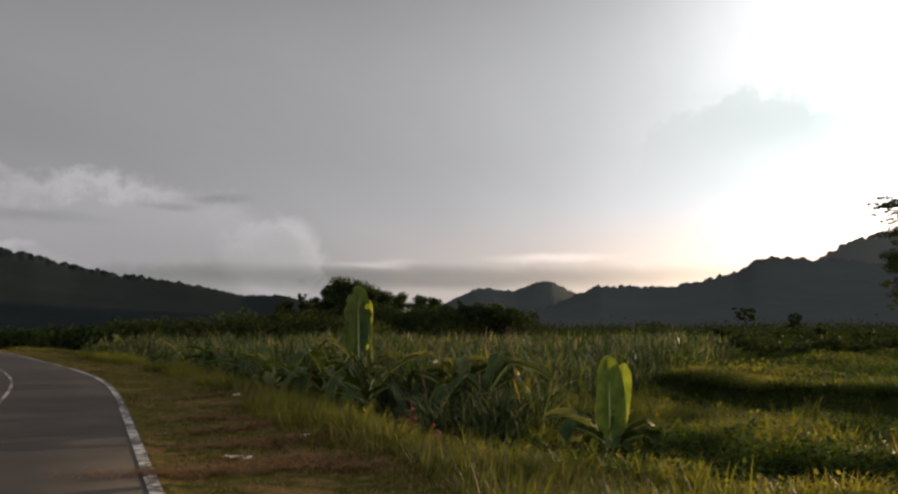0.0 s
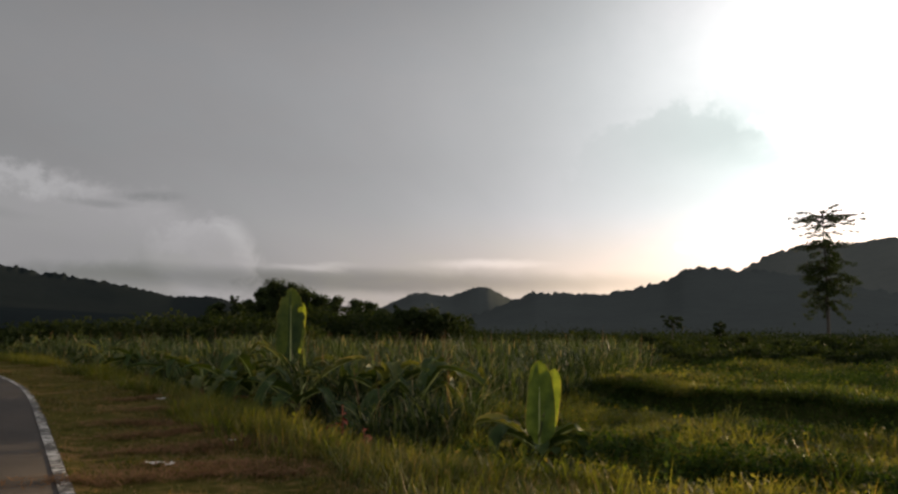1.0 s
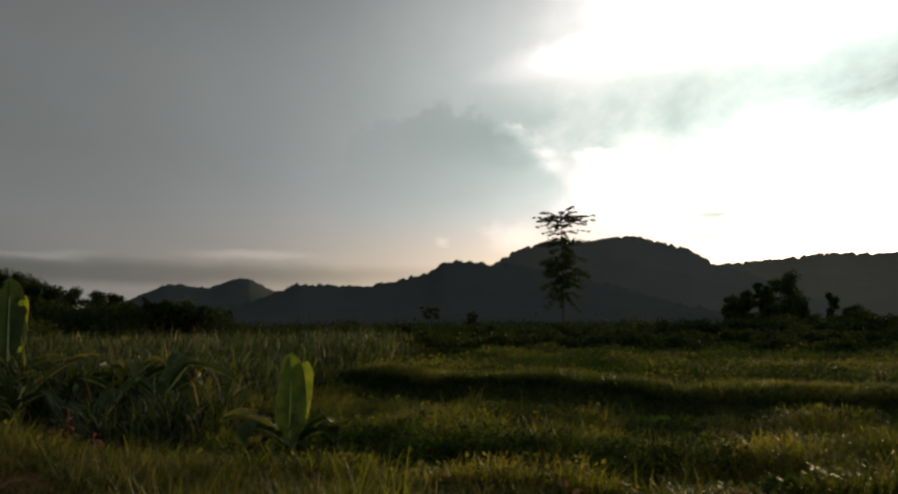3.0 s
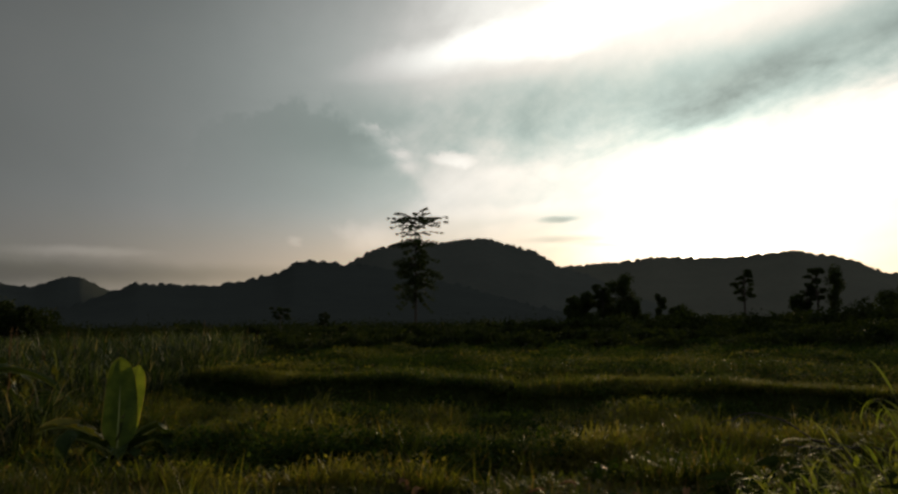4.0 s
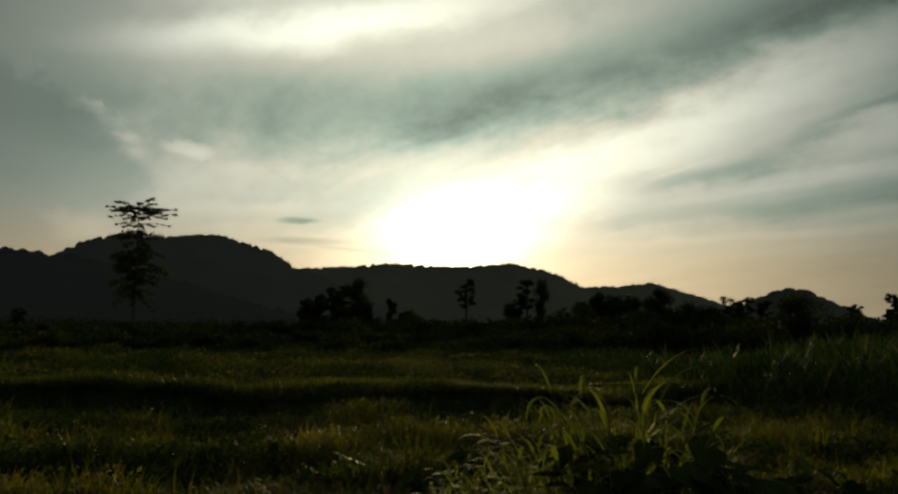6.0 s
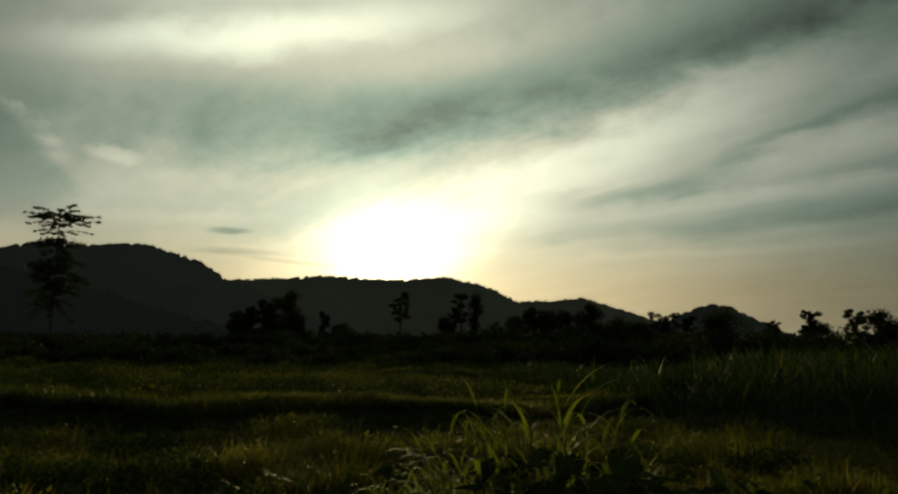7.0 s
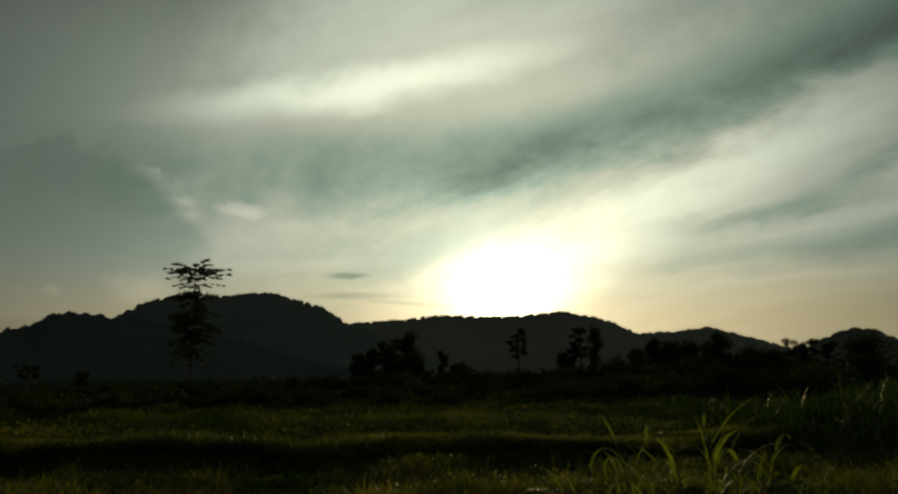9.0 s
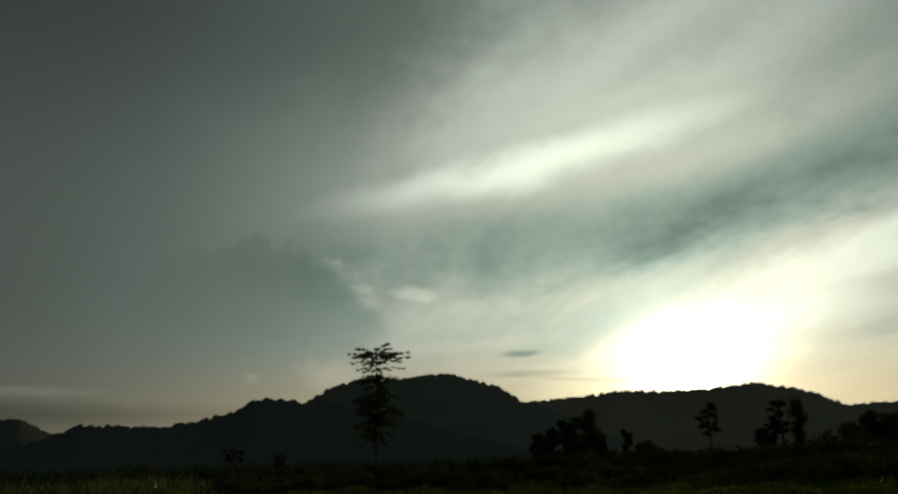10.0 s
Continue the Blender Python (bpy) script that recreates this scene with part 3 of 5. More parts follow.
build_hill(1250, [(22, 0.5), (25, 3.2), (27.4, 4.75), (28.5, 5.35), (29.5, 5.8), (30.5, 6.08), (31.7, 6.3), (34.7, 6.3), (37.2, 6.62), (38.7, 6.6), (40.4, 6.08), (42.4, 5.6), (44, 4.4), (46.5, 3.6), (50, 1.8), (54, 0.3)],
           430, 400, "broad flat-topped forested hill in evening haze", 70, 8.0, mat=HAZE_FOREST)
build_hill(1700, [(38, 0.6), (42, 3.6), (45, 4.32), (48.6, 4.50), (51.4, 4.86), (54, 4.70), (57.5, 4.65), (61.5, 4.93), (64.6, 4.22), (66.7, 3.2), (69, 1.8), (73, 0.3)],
           500, 400, "forested ridge with the low sun on its crest", 80, 8.0, 0.1, SUNWARD_HAZE_FOREST)
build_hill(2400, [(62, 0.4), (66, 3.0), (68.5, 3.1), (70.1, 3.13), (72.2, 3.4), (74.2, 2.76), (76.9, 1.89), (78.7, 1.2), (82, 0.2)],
           500, 400, "pale wooded spur far behind the tree line", 90, 9.0, 0.08, SUNWARD_HAZE_FOREST)
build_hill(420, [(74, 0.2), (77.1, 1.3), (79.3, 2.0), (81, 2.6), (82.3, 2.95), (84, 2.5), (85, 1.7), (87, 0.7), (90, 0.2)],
           70, 70, "small round wooded knoll behind the tall grass", 100, 4.5, 0.14, HAZE_FOREST)
build_hill(1600, [(100, 0.2), (118, 1.6), (140, 2.4), (165, 3.0), (190, 2.2), (215, 3.0), (240, 3.6), (262, 3.0), (285, 0.3)],
           500, 400, "low wooded hills closing the plain", 110, 8.0, 0.5)


# ---------------------------------------------------------------- grass
def blades(x, y, z, height, width, lean, turn, arch=0.5, rows=2):
    """Tapered, bending blades: all arrays of one length. Gives places and triangles."""
    n = len(x)
    t = np.linspace(0, 1, rows + 1)
    out_x, out_y = np.cos(turn), np.sin(turn)
    verts = np.empty((n, 2 * rows + 1, 3))
    for j, s in enumerate(t):
        reach = lean * height * (s + arch * s * s) / (1 + arch)
        rise = height * (s - 0.45 * np.minimum(lean, 1.2) * arch * s * s)
        cx, cy, cz = x + out_x * reach, y + out_y * reach, z + rise
        if j == rows:
            verts[:, 2 * rows] = np.stack([cx, cy, cz], -1)
        else:
            w = width * (1.0 - 0.55 * s) * 0.5
            verts[:, 2 * j] = np.stack([cx - out_y * w, cy + out_x * w, cz], -1)
            verts[:, 2 * j + 1] = np.stack([cx + out_y * w, cy - out_x * w, cz], -1)
    tris = []
    for j in range(rows - 1):
        tris += [(2 * j, 2 * j + 1, 2 * j + 3), (2 * j, 2 * j + 3, 2 * j + 2)]
    tris.append((2 * rows - 2, 2 * rows - 1, 2 * rows))
    faces = np.array(tris)[None] + (np.arange(n) * (2 * rows + 1))[:, None, None]
    return verts.reshape(-1, 3), faces.reshape(-1, 3)


def arching(x, y, z, length, width, start, bend, turn, rows=5):
    """Grass leaves that rise at a slant and bow over: start and bend in radians from upright."""
    n = len(x)
    ox, oy = np.cos(turn), np.sin(turn)
    verts = np.empty((n, 2 * rows + 1, 3))
    cx, cy, cz = x.copy(), y.copy(), z.copy()
    for j in range(rows + 1):
        s = j / rows
        w = width * 0.5 * min(1.0, 0.5 + 2.2 * s) * (1 - s ** 1.7) ** 0.75
        if j == rows:
            verts[:, 2 * rows] = np.stack([cx, cy, cz], -1)
        else:
            verts[:, 2 * j] = np.stack([cx - oy * w, cy + ox * w, cz], -1)
            verts[:, 2 * j + 1] = np.stack([cx + oy * w, cy - ox * w, cz], -1)
        a = start + bend * ((j + 1) / rows) ** 1.6
        cx, cy, cz = cx + ox * np.sin(a) * length / rows, cy + oy * np.sin(a) * length / rows, cz + np.cos(a) * length / rows
    tris = []
    for j in range(rows - 1):
        tris += [(2 * j, 2 * j + 1, 2 * j + 3), (2 * j, 2 * j + 3, 2 * j + 2)]
    tris.append((2 * rows - 2, 2 * rows - 1, 2 * rows))
    faces = np.array(tris)[None] + (np.arange(n) * (2 * rows + 1))[:, None, None]
    return verts.reshape(-1, 3), faces.reshape(-1, 3)


def tussocks(x, y, each, spread, length, width, rng, start=0.45, bend=(0.3, 1.7), rise=0.0, rows=5):
    """Clumps of arching leaves round each place; rise: height up to which the leaves spring from hidden canes."""
    n = len(x) * each
    i = np.repeat(np.arange(len(x)), each)
    a, r = rng.uniform(0, 6.283, n), spread * np.sqrt(rng.random(n))
    up = rise * np.repeat(rng.uniform(0.55, 1.25, len(x)), each) * rng.random(n) ** 0.6 if np.any(rise) else np.zeros(n)
    px, py = x[i] + r * np.cos(a), y[i] + r * np.sin(a)
    z = np.repeat(ground_height(x, y), each) - 0.03 + up
    far = np.hypot(x, y)[i]
    long = np.repeat(length * rng.uniform(0.7, 1.2, len(x)), each) * rng.uniform(0.5, 1.15, n)
    return arching(px, py, z, long, width * rng.uniform(0.6, 1.3, n) * (0.75 + far / 45), rng.uniform(0.02, start, n), rng.uniform(*bend, n), a + rng.normal(0, 0.7, n), rows)


def leaf_bits(x, y, z, size, rng):
    """Small pointed leaves, folded along the middle, at any slant."""
    n = len(x)
    a, tilt = rng.uniform(0, 2 * math.pi, n), rng.uniform(-0.2, 1.0, n)
    d = np.stack([np.cos(a) * np.cos(tilt), np.sin(a) * np.cos(tilt), np.sin(tilt)], -1)
    side = np.stack([-np.sin(a), np.cos(a), rng.uniform(-0.4, 0.4, n)], -1)
    c = np.stack([x, y, z], -1)
    s = size[:, None]
    drop = np.array([0, 0, 1.0]) * s * 0.12
    v = np.stack([c, c + d * s * 0.5 + side * s * 0.33 - drop, c + d * s, c + d * s * 0.5 - side * s * 0.33 - drop], 1)
    f = np.array([(0, 1, 2), (0, 2, 3)])[None] + (np.arange(n) * 4)[:, None, None]
    return v.reshape(-1, 3), f.reshape(-1, 3)


def joined(*pieces):
    base, vs, fs = 0, [], []
    for v, f in pieces:
        vs.append(v)
        fs.append(f + base)
        base += len(v)
    return np.concatenate(vs), np.concatenate(fs)


def stuff(name, geometry, mat, label, category):
    ob = new(name, quick_mesh(name, *geometry, mat))
    return tagged(ob, label, category, kind="stuff")


def along_road(n, s0, s1, d0, d1, rng, bias=1.0):
    """Places beside the road: distance along its edge line (0 at the eye) and out from it."""
    s = s0 + (s1 - s0) * rng.random(n) ** bias
    d = rng.uniform(d0, d1, n)
    i = np.clip(((s + 60) * 2).astype(int), 0, len(EDGE) - 1)
    f = ((s + 60) * 2 - i)[:, None]
    p = EDGE[i] + EDGE_RIGHT[i] * d[:, None]
    head = np.radians(HEADS[i])
    p = p + np.stack([-np.sin(head), np.cos(head)], -1) * f * 0.5
    return p[:, 0], p[:, 1], d


def fan(n, b0, b1, r0, r1, rng, power=1.0):
    """Places in a ring sector of bearings and distances, denser near the eye."""
    b, r = np.radians(rng.uniform(b0, b1, n)), r0 * (r1 / r0) ** (rng.random(n) ** power)
    return r * np.sin(b), r * np.cos(b), r


def reed_mask(x, y):
    """True inside the stand of tall grass behind the banana plants."""
    r, b = np.hypot(x, y), np.degrees(np.arctan2(x, y))
    foot = np.interp(b, [-40, -12, -4, 0, 6, 9, 14, 19, 20.5], [30, 21, 14.5, 11.8, 12.2, 15.5, 20.5, 26, 34])
    foot = foot + 2.0 * (fbm(b * 0.5, r * 0.1, 77, 2) - 0.5)
    return (r > foot) & (r < 52) & (b < 20.5 + 1.0 * np.sin(r)) & (beside_road(x, y) > 4.2)


def cane_mask(x, y):
    """True inside the tall stand on the other side of the view."""
    r, b = np.hypot(x, y), np.degrees(np.arctan2(x, y))
    foot = np.interp(b, [66, 71, 74.5, 80, 88, 93, 99, 125], [40, 34, 22.5, 17.3, 18.0, 19.2, 20.5, 24])
    foot = foot + 1.6 * (fbm(b * 0.6, r * 0.1, 87, 2) - 0.5)
    depth = np.interp(b, [66, 72, 80, 86, 90], [3, 5, 9, 18, 32])
    return (r > foot) & (r < foot + depth) & (b > 66) & (b < 130)


def build_grasses():
    rng = np.random.default_rng(11)
    # short mown verge
    n = 140000
    x, y, d = along_road(n, 1.0, 46.0, -0.07, 3.3, rng, 1.35)
    bare = fbm(x * 0.8, y * 0.8, 41, 3)
    keep = rng.random(n) < smooth(0.38, 0.54, bare) * 0.95 + 0.10
    x, y, d = x[keep], y[keep], d[keep]
    k = len(x)
    h = rng.uniform(0.03, 0.085, k) * (0.8 + 0.9 * smooth(2.2, 3.2, d))
    g = blades(x, y, ground_height(x, y) - 0.005, h, rng.uniform(0.008, 0.016, k), rng.uniform(0.2, 1.3, k), rng.uniform(0, 6.283, k))
    stuff("verge_grass", g, GRASS, "short mown yellow-green grass on the road verge", "grass")
    # ripe grass where the verge ends
    n = 75000
    x, y, d = along_road(n, 3.0, 60.0, 2.2, 4.4, rng, 1.25)
    line = 2.75 + 0.5 * (fbm(x * 0.35, y * 0.35, 51, 2) - 0.5)
    tuft = fbm(x * 1.3, y * 1.3, 52, 2)
    keep = (np.abs(d - line - 0.25) < 0.75 * rng.random(n) + 0.1) & (tuft + 0.25 * rng.random(n) > 0.45)
    x, y = x[keep], y[keep]
    k = len(x)
    h = rng.uniform(0.10, 0.40, k) * (0.35 + 1.1 * fbm(x * 0.8, y * 0.8, 53, 2))
    g = blades(x, y, ground_height(x, y) - 0.01, h, rng.uniform(0.009, 0.018, k), rng.uniform(0.2, 1.3, k), rng.uniform(0, 6.283, k))
    stuff("ripe_grass", g, YELLOW, "ripe golden grass along the edge of the verge", "grass")
    # low growth of the near meadow
    n = 230000
    x, y, r = fan(n, -12, 128, 5.0, 24, rng, 0.72)
    d = beside_road(x, y)
    hump = fbm(x * 0.9, y * 0.9, 61, 3)
    keep = (d > 2.9 + verge_extra(x, y)) & (past_bank(x, y) < -0.45) & ~reed_mask(x, y) & ~cane_mask(x, y) & (hump + 0.22 * rng.random(n) > 0.36)
    x, y, r, hump = x[keep], y[keep], r[keep], hump[keep]
    k = len(x)
    top = 0.06 + 1.05 * np.clip(hump - 0.33, 0, 1)
    top = top * (1 - 0.6 * np.exp(-((past_bank(x, y) + 0.3) / 1.1) ** 2))
    half = k * 7 // 10
    z = ground_height(x, y)
    g1 = blades(x[:half], y[:half], z[:half] - 0.01, top[:half] * rng.uniform(0.5, 1.25, half), rng.uniform(0.014, 0.032, half), rng.uniform(0.3, 1.3, half), rng.uniform(0, 6.283, half))
    g2 = leaf_bits(x[half:], y[half:], z[half:] + top[half:] * rng.uniform(0.2, 0.9, k - half), rng.uniform(0.035, 0.085, k - half), rng)
    stuff("meadow_growth", joined(g1, g2), HERB, "rank green weeds and grass of a wet meadow", "grass")
    # grass hanging over the rim of the bank
    n = 9000
    t, b0 = rng.uniform(-14, 26, n), rng.uniform(0.45, 1.5, n)
    foot = bank_foot(t) + b0
    x, y = 0.725 * foot + 0.689 * t, 0.689 * foot - 0.725 * t
    keep = (past_bank(x, y) > 0.35) & ~reed_mask(x, y) & ~cane_mask(x, y)
    x, y = x[keep], y[keep]
    g = tussocks(x, y, 9, 0.16, 0.16 + 0.26 * fbm(x * 0.5, y * 0.5, 72, 2), 0.014, rng, 0.8, (0.3, 1.7), 0.0, 3)
    stuff("bank_grass", g, FIELD, "pale rough grass along the rim of the bank", "grass")
    # dark weeds down in the ditch
    n = 30000
    t, b0 = rng.uniform(-14, 26, n), rng.uniform(-1.3, 0.5, n)
    foot = bank_foot(t) + b0
    x, y = 0.725 * foot + 0.689 * t, 0.689 * foot - 0.725 * t
    lush = fbm(x * 0.9, y * 0.9, 73, 3)
    keep = ~reed_mask(x, y) & ~cane_mask(x, y) & (lush + 0.3 * rng.random(n) > 0.5)
    x, y, lush = x[keep], y[keep], lush[keep]
    k = len(x)
    g = joined(leaf_bits(x, y, ground_height(x, y) + rng.random(k) * (0.05 + 0.7 * np.clip(lush - 0.35, 0, 1)), rng.uniform(0.06, 0.12, k), rng),
               tussocks(x[::14], y[::14], 9, 0.15, np.full(len(x[::14]), 0.34), 0.016, rng, 0.7, (0.3, 1.6), 0.0, 3))
    stuff("ditch_weeds", g, DEEP_SHADE_HERB, "dark weeds down in the ditch below the bank", "weeds")
    # growth on the bank and the field beyond it
    n = 210000
    x, y, r = fan(n, -8, 105, 13, 100, rng, 0.8)
    keep = (past_bank(x, y) > 0.5) & ~reed_mask(x, y) & ~cane_mask(x, y) & (beside_road(x, y) > 4)
    hump = fbm(x * 0.35, y * 0.35, 71, 3)
    keep &= hump + 0.25 * rng.random(n) > 0.36
    x, y, r, hump = x[keep], y[keep], r[keep], hump[keep]
    k = len(x)
    z = ground_height(x, y)
    h = (0.08 + 0.65 * np.clip(hump - 0.35, 0, 1)) * rng.uniform(0.5, 1.3, k) * (1 + r / 120)
    half = k * 3 // 4
    g1 = blades(x[:half], y[:half], z[:half] - 0.01, h[:half], 0.012 + 0.0011 * r[:half], rng.uniform(0.2, 0.9, half), rng.uniform(0, 6.283, half))
    g2 = leaf_bits(x[half:], y[half:], z[half:] + h[half:] * rng.uniform(0.2, 0.9, k - half), 0.04 + 0.0020 * r[half:], rng)
    stuff("field_growth", joined(g1, g2), FIELD, "uneven green weeds over the fallow field", "grass")
    # tall grass
    n = 8600
    x, y, r = fan(n, -38, 21.5, 11, 52, rng, 0.8)
    keep = reed_mask(x, y) & (fbm(x * 0.8, y * 0.8, 83, 2) + 0.2 * rng.random(n) > 0.50)
    x, y, r = x[keep], y[keep], r[keep]
    tall = 0.80 + 0.85 * fbm(x * 0.35, y * 0.35, 81, 2)
    height = tall * smooth(-6, 12, r - 8)
    g = joined(tussocks(x, y, 13, 0.40, 0.36 + 0.26 * height, 0.030, rng, 0.9, (0.3, 1.5), np.repeat(height * 0.78, 13), 4), tussocks(x, y, 3, 0.36, height, 0.024, rng, 0.4, (0.3, 1.2)))
    stuff("tall_grass", g, REED, "dense grey-green stand of tall wild grass", "grass")
    # coarse arching tufts along the front of the stand
    fx, fy, fr = fan(900, -10, 20, 10.5, 26, rng)
    b = np.degrees(np.arctan2(fx, fy))
    foot = np.interp(b, [-40, -12, -4, 0, 6, 9, 14, 19, 20.5], [30, 21, 14.5, 11.8, 12.2, 15.5, 20.5, 26, 34])
    ok = (fr > foot - 0.9) & (fr < foot + 1.6) & (beside_road(fx, fy) > 3.6) & (fbm(fx * 0.7, fy * 0.7, 84, 2) > 0.45)
    fx, fy = fx[ok], fy[ok]
    g = tussocks(fx, fy, 22, 0.3, np.full(len(fx), 0.72), 0.027, rng, 0.9, (0.4, 1.9), np.repeat(rng.uniform(0.2, 0.8, len(fx)), 22))
    stuff("coarse_tufts", g, REED, "coarse arching grass tufts before the tall stand", "grass")
    # near meadow's hollows: their shadow is put in as heaps of dark green leaves
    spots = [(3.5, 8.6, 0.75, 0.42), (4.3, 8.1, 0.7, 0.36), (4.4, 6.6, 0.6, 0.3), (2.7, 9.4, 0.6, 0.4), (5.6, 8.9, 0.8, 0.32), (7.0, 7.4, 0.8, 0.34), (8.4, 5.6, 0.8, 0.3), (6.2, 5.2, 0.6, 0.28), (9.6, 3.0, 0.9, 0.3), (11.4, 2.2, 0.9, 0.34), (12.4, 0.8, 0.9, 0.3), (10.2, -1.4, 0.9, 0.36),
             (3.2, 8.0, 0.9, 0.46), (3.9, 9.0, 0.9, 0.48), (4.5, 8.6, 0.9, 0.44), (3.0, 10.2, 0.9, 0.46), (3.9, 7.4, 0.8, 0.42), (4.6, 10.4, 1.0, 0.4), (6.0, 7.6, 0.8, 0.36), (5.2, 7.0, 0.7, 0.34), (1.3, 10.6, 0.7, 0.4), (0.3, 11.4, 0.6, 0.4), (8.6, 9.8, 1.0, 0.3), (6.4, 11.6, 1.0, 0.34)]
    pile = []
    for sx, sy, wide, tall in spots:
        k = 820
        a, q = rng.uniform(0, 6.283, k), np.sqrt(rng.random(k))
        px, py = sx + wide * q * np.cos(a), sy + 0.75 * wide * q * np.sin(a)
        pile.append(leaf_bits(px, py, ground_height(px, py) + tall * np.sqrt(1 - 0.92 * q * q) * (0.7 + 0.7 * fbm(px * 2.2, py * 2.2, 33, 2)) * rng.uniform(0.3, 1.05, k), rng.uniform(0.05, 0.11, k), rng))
    stuff("deep_shade_weeds", joined(*pile), DEEP_SHADE_HERB, "dark green leafy weeds standing in for shade in the meadow's hollows", "weeds")
    # dry upright stalks that stand above it
    pick = rng.random(len(x)) < 0.05
    x, y = x[pick], y[pick]
    k = len(x)
    g = arching(x, y, ground_height(x, y), rng.uniform(1.3, 2.1, k), np.full(k, 0.02) * (0.7 + np.hypot(x, y) / 45), rng.uniform(0, 0.15, k), rng.uniform(0, 0.5, k), rng.uniform(0, 6.283, k))
    stuff("dry_stalks", g, DEAD, "dry straw-coloured stalks among the tall grass", "grass")
    # cane-like stand
    n = 3600
    x, y, r = fan(n, 66, 128, 16, 50, rng, 0.8)
    keep = cane_mask(x, y)
    x, y, r = x[keep], y[keep], r[keep]
    tall = np.interp(np.degrees(np.arctan2(x, y)), [66, 72, 76, 81, 89, 98, 125], [0.55, 0.65, 0.80, 1.10, 1.45, 1.8, 1.95]) * (0.75 + 0.6 * fbm(x * 0.3, y * 0.3, 91, 2))
    g = joined(tussocks(x, y, 9, 0.36, 0.42 + 0.25 * tall, 0.036, rng, 0.8, (0.4, 1.6), np.repeat(tall * 0.75, 9), 4), tussocks(x, y, 5, 0.36, tall, 0.030, rng, 0.3, (0.2, 1.2)))
    stuff("cane_grass", g, CANE, "high dark green stand of cane-like grass", "grass")
    # pale arching tufts at its foot
    x, y, r = fan(150, 84, 108, 16.5, 21.5, rng)
    g = tussocks(x, y, 16, 0.25, np.full(len(x), 1.15), 0.026, rng, 0.5, (0.8, 2.2))
    stuff("arching_grass", g, CANE, "pale arching grass tufts at the foot of the cane", "grass")
    # tussocks of the meadow and of the verge's outer edge
    x, y, r = fan(2600, -4, 112, 5.0, 17, rng, 0.9)
    keep = (beside_road(x, y) > 3.2 + verge_extra(x, y)) & (past_bank(x, y) < -1.1) & ~reed_mask(x, y) & (fbm(x * 0.5, y * 0.5, 95, 2) > 0.42)
    x, y = x[keep], y[keep]
    g = tussocks(x, y, 14, 0.14, np.full(len(x), 0.42), 0.016, rng, 0.6, (0.4, 1.8))
    stuff("meadow_tussocks", g, HERB, "small green tussocks in the rough meadow", "grass")
    x, y, d = along_road(900, 2.0, 17.0, 2.7, 4.0, rng)
    g = tussocks(x, y, 13, 0.12, 0.12 + 0.3 * fbm(x * 0.8, y * 0.8, 102, 2), 0.011, rng, 0.8, (0.4, 1.7))
    stuff("verge_tussocks", g, YELLOW, "yellow-green tussocks where the mown verge ends", "grass")
    x, y, d = along_road(5200, -6.0, 9.0, 2.9, 7.4, rng)
    keep = (d < 3.2 + verge_extra(x, y) + 0.5 * (fbm(x * 0.7, y * 0.7, 99, 2) - 0.5)) & (fbm(x * 0.6, y * 0.6, 98, 2) > 0.33)
    x, y = x[keep], y[keep]
    g = tussocks(x, y, 10, 0.15, 0.12 + 0.2 * fbm(x * 0.8, y * 0.8, 101, 2), 0.012, rng, 0.8, (0.3, 1.6), 0.0, 4)
    stuff("near_grass", g, YELLOW, "bright yellow-green grass at the near side of the ditch", "grass")
    x, y, d = along_road(680, 4.0, 40.0, 2.0, 3.6, rng, 1.2)
    keep = fbm(x * 0.45, y * 0.45, 97, 2) > 0.52
    x, y = x[keep], y[keep]
    g = tussocks(x, y, 30, 0.26, np.full(len(x), 0.56), 0.014, rng, 0.7, (0.3, 1.6))
    stuff("green_tufts", g, HERB, "dark green tufts along the edge of the verge", "grass")
    x, y, d = along_road(1500, 3.0, 34.0, 0.4, 2.9, rng, 1.2)
    keep = fbm(x * 0.55, y * 0.9, 107, 3) > 0.54
    x, y = x[keep], y[keep]
    g = tussocks(x, y, 16, 0.16, np.full(len(x), 0.13), 0.010, rng, 1.0, (0.3, 1.5), 0.0, 3)
    stuff("verge_tufts", g, HERB, "low dark green tufts on the mown verge", "grass")
    # mounds of creeper over the fallow field
    x, y, r = fan(170, 4, 84, 22, 74, rng)
    keep = (past_bank(x, y) > 1.5) & ~reed_mask(x, y) & ~cane_mask(x, y)
    x, y, r = x[keep], y[keep], r[keep]
    i = np.repeat(np.arange(len(x)), 240)
    k = len(i)
    wide, tall = rng.uniform(0.8, 2.4, len(x)) * (0.8 + r / 80), rng.uniform(0.2, 0.55, len(x))
    a, q = rng.uniform(0, 6.283, k), np.sqrt(rng.random(k))
    g = leaf_bits(x[i] + wide[i] * q * np.cos(a), y[i] + 0.7 * wide[i] * q * np.sin(a), ground_height(x, y)[i] + tall[i] * np.sqrt(1 - 0.92 * q * q) * rng.uniform(0.55, 1.08, k), 0.05 + 0.0022 * r[i], rng)
    stuff("creeper_mounds", g, FIELD, "mounds of green creeper over the fallow field", "creeper")
    x, y, r = fan(300, 6, 84, 23, 76, rng)
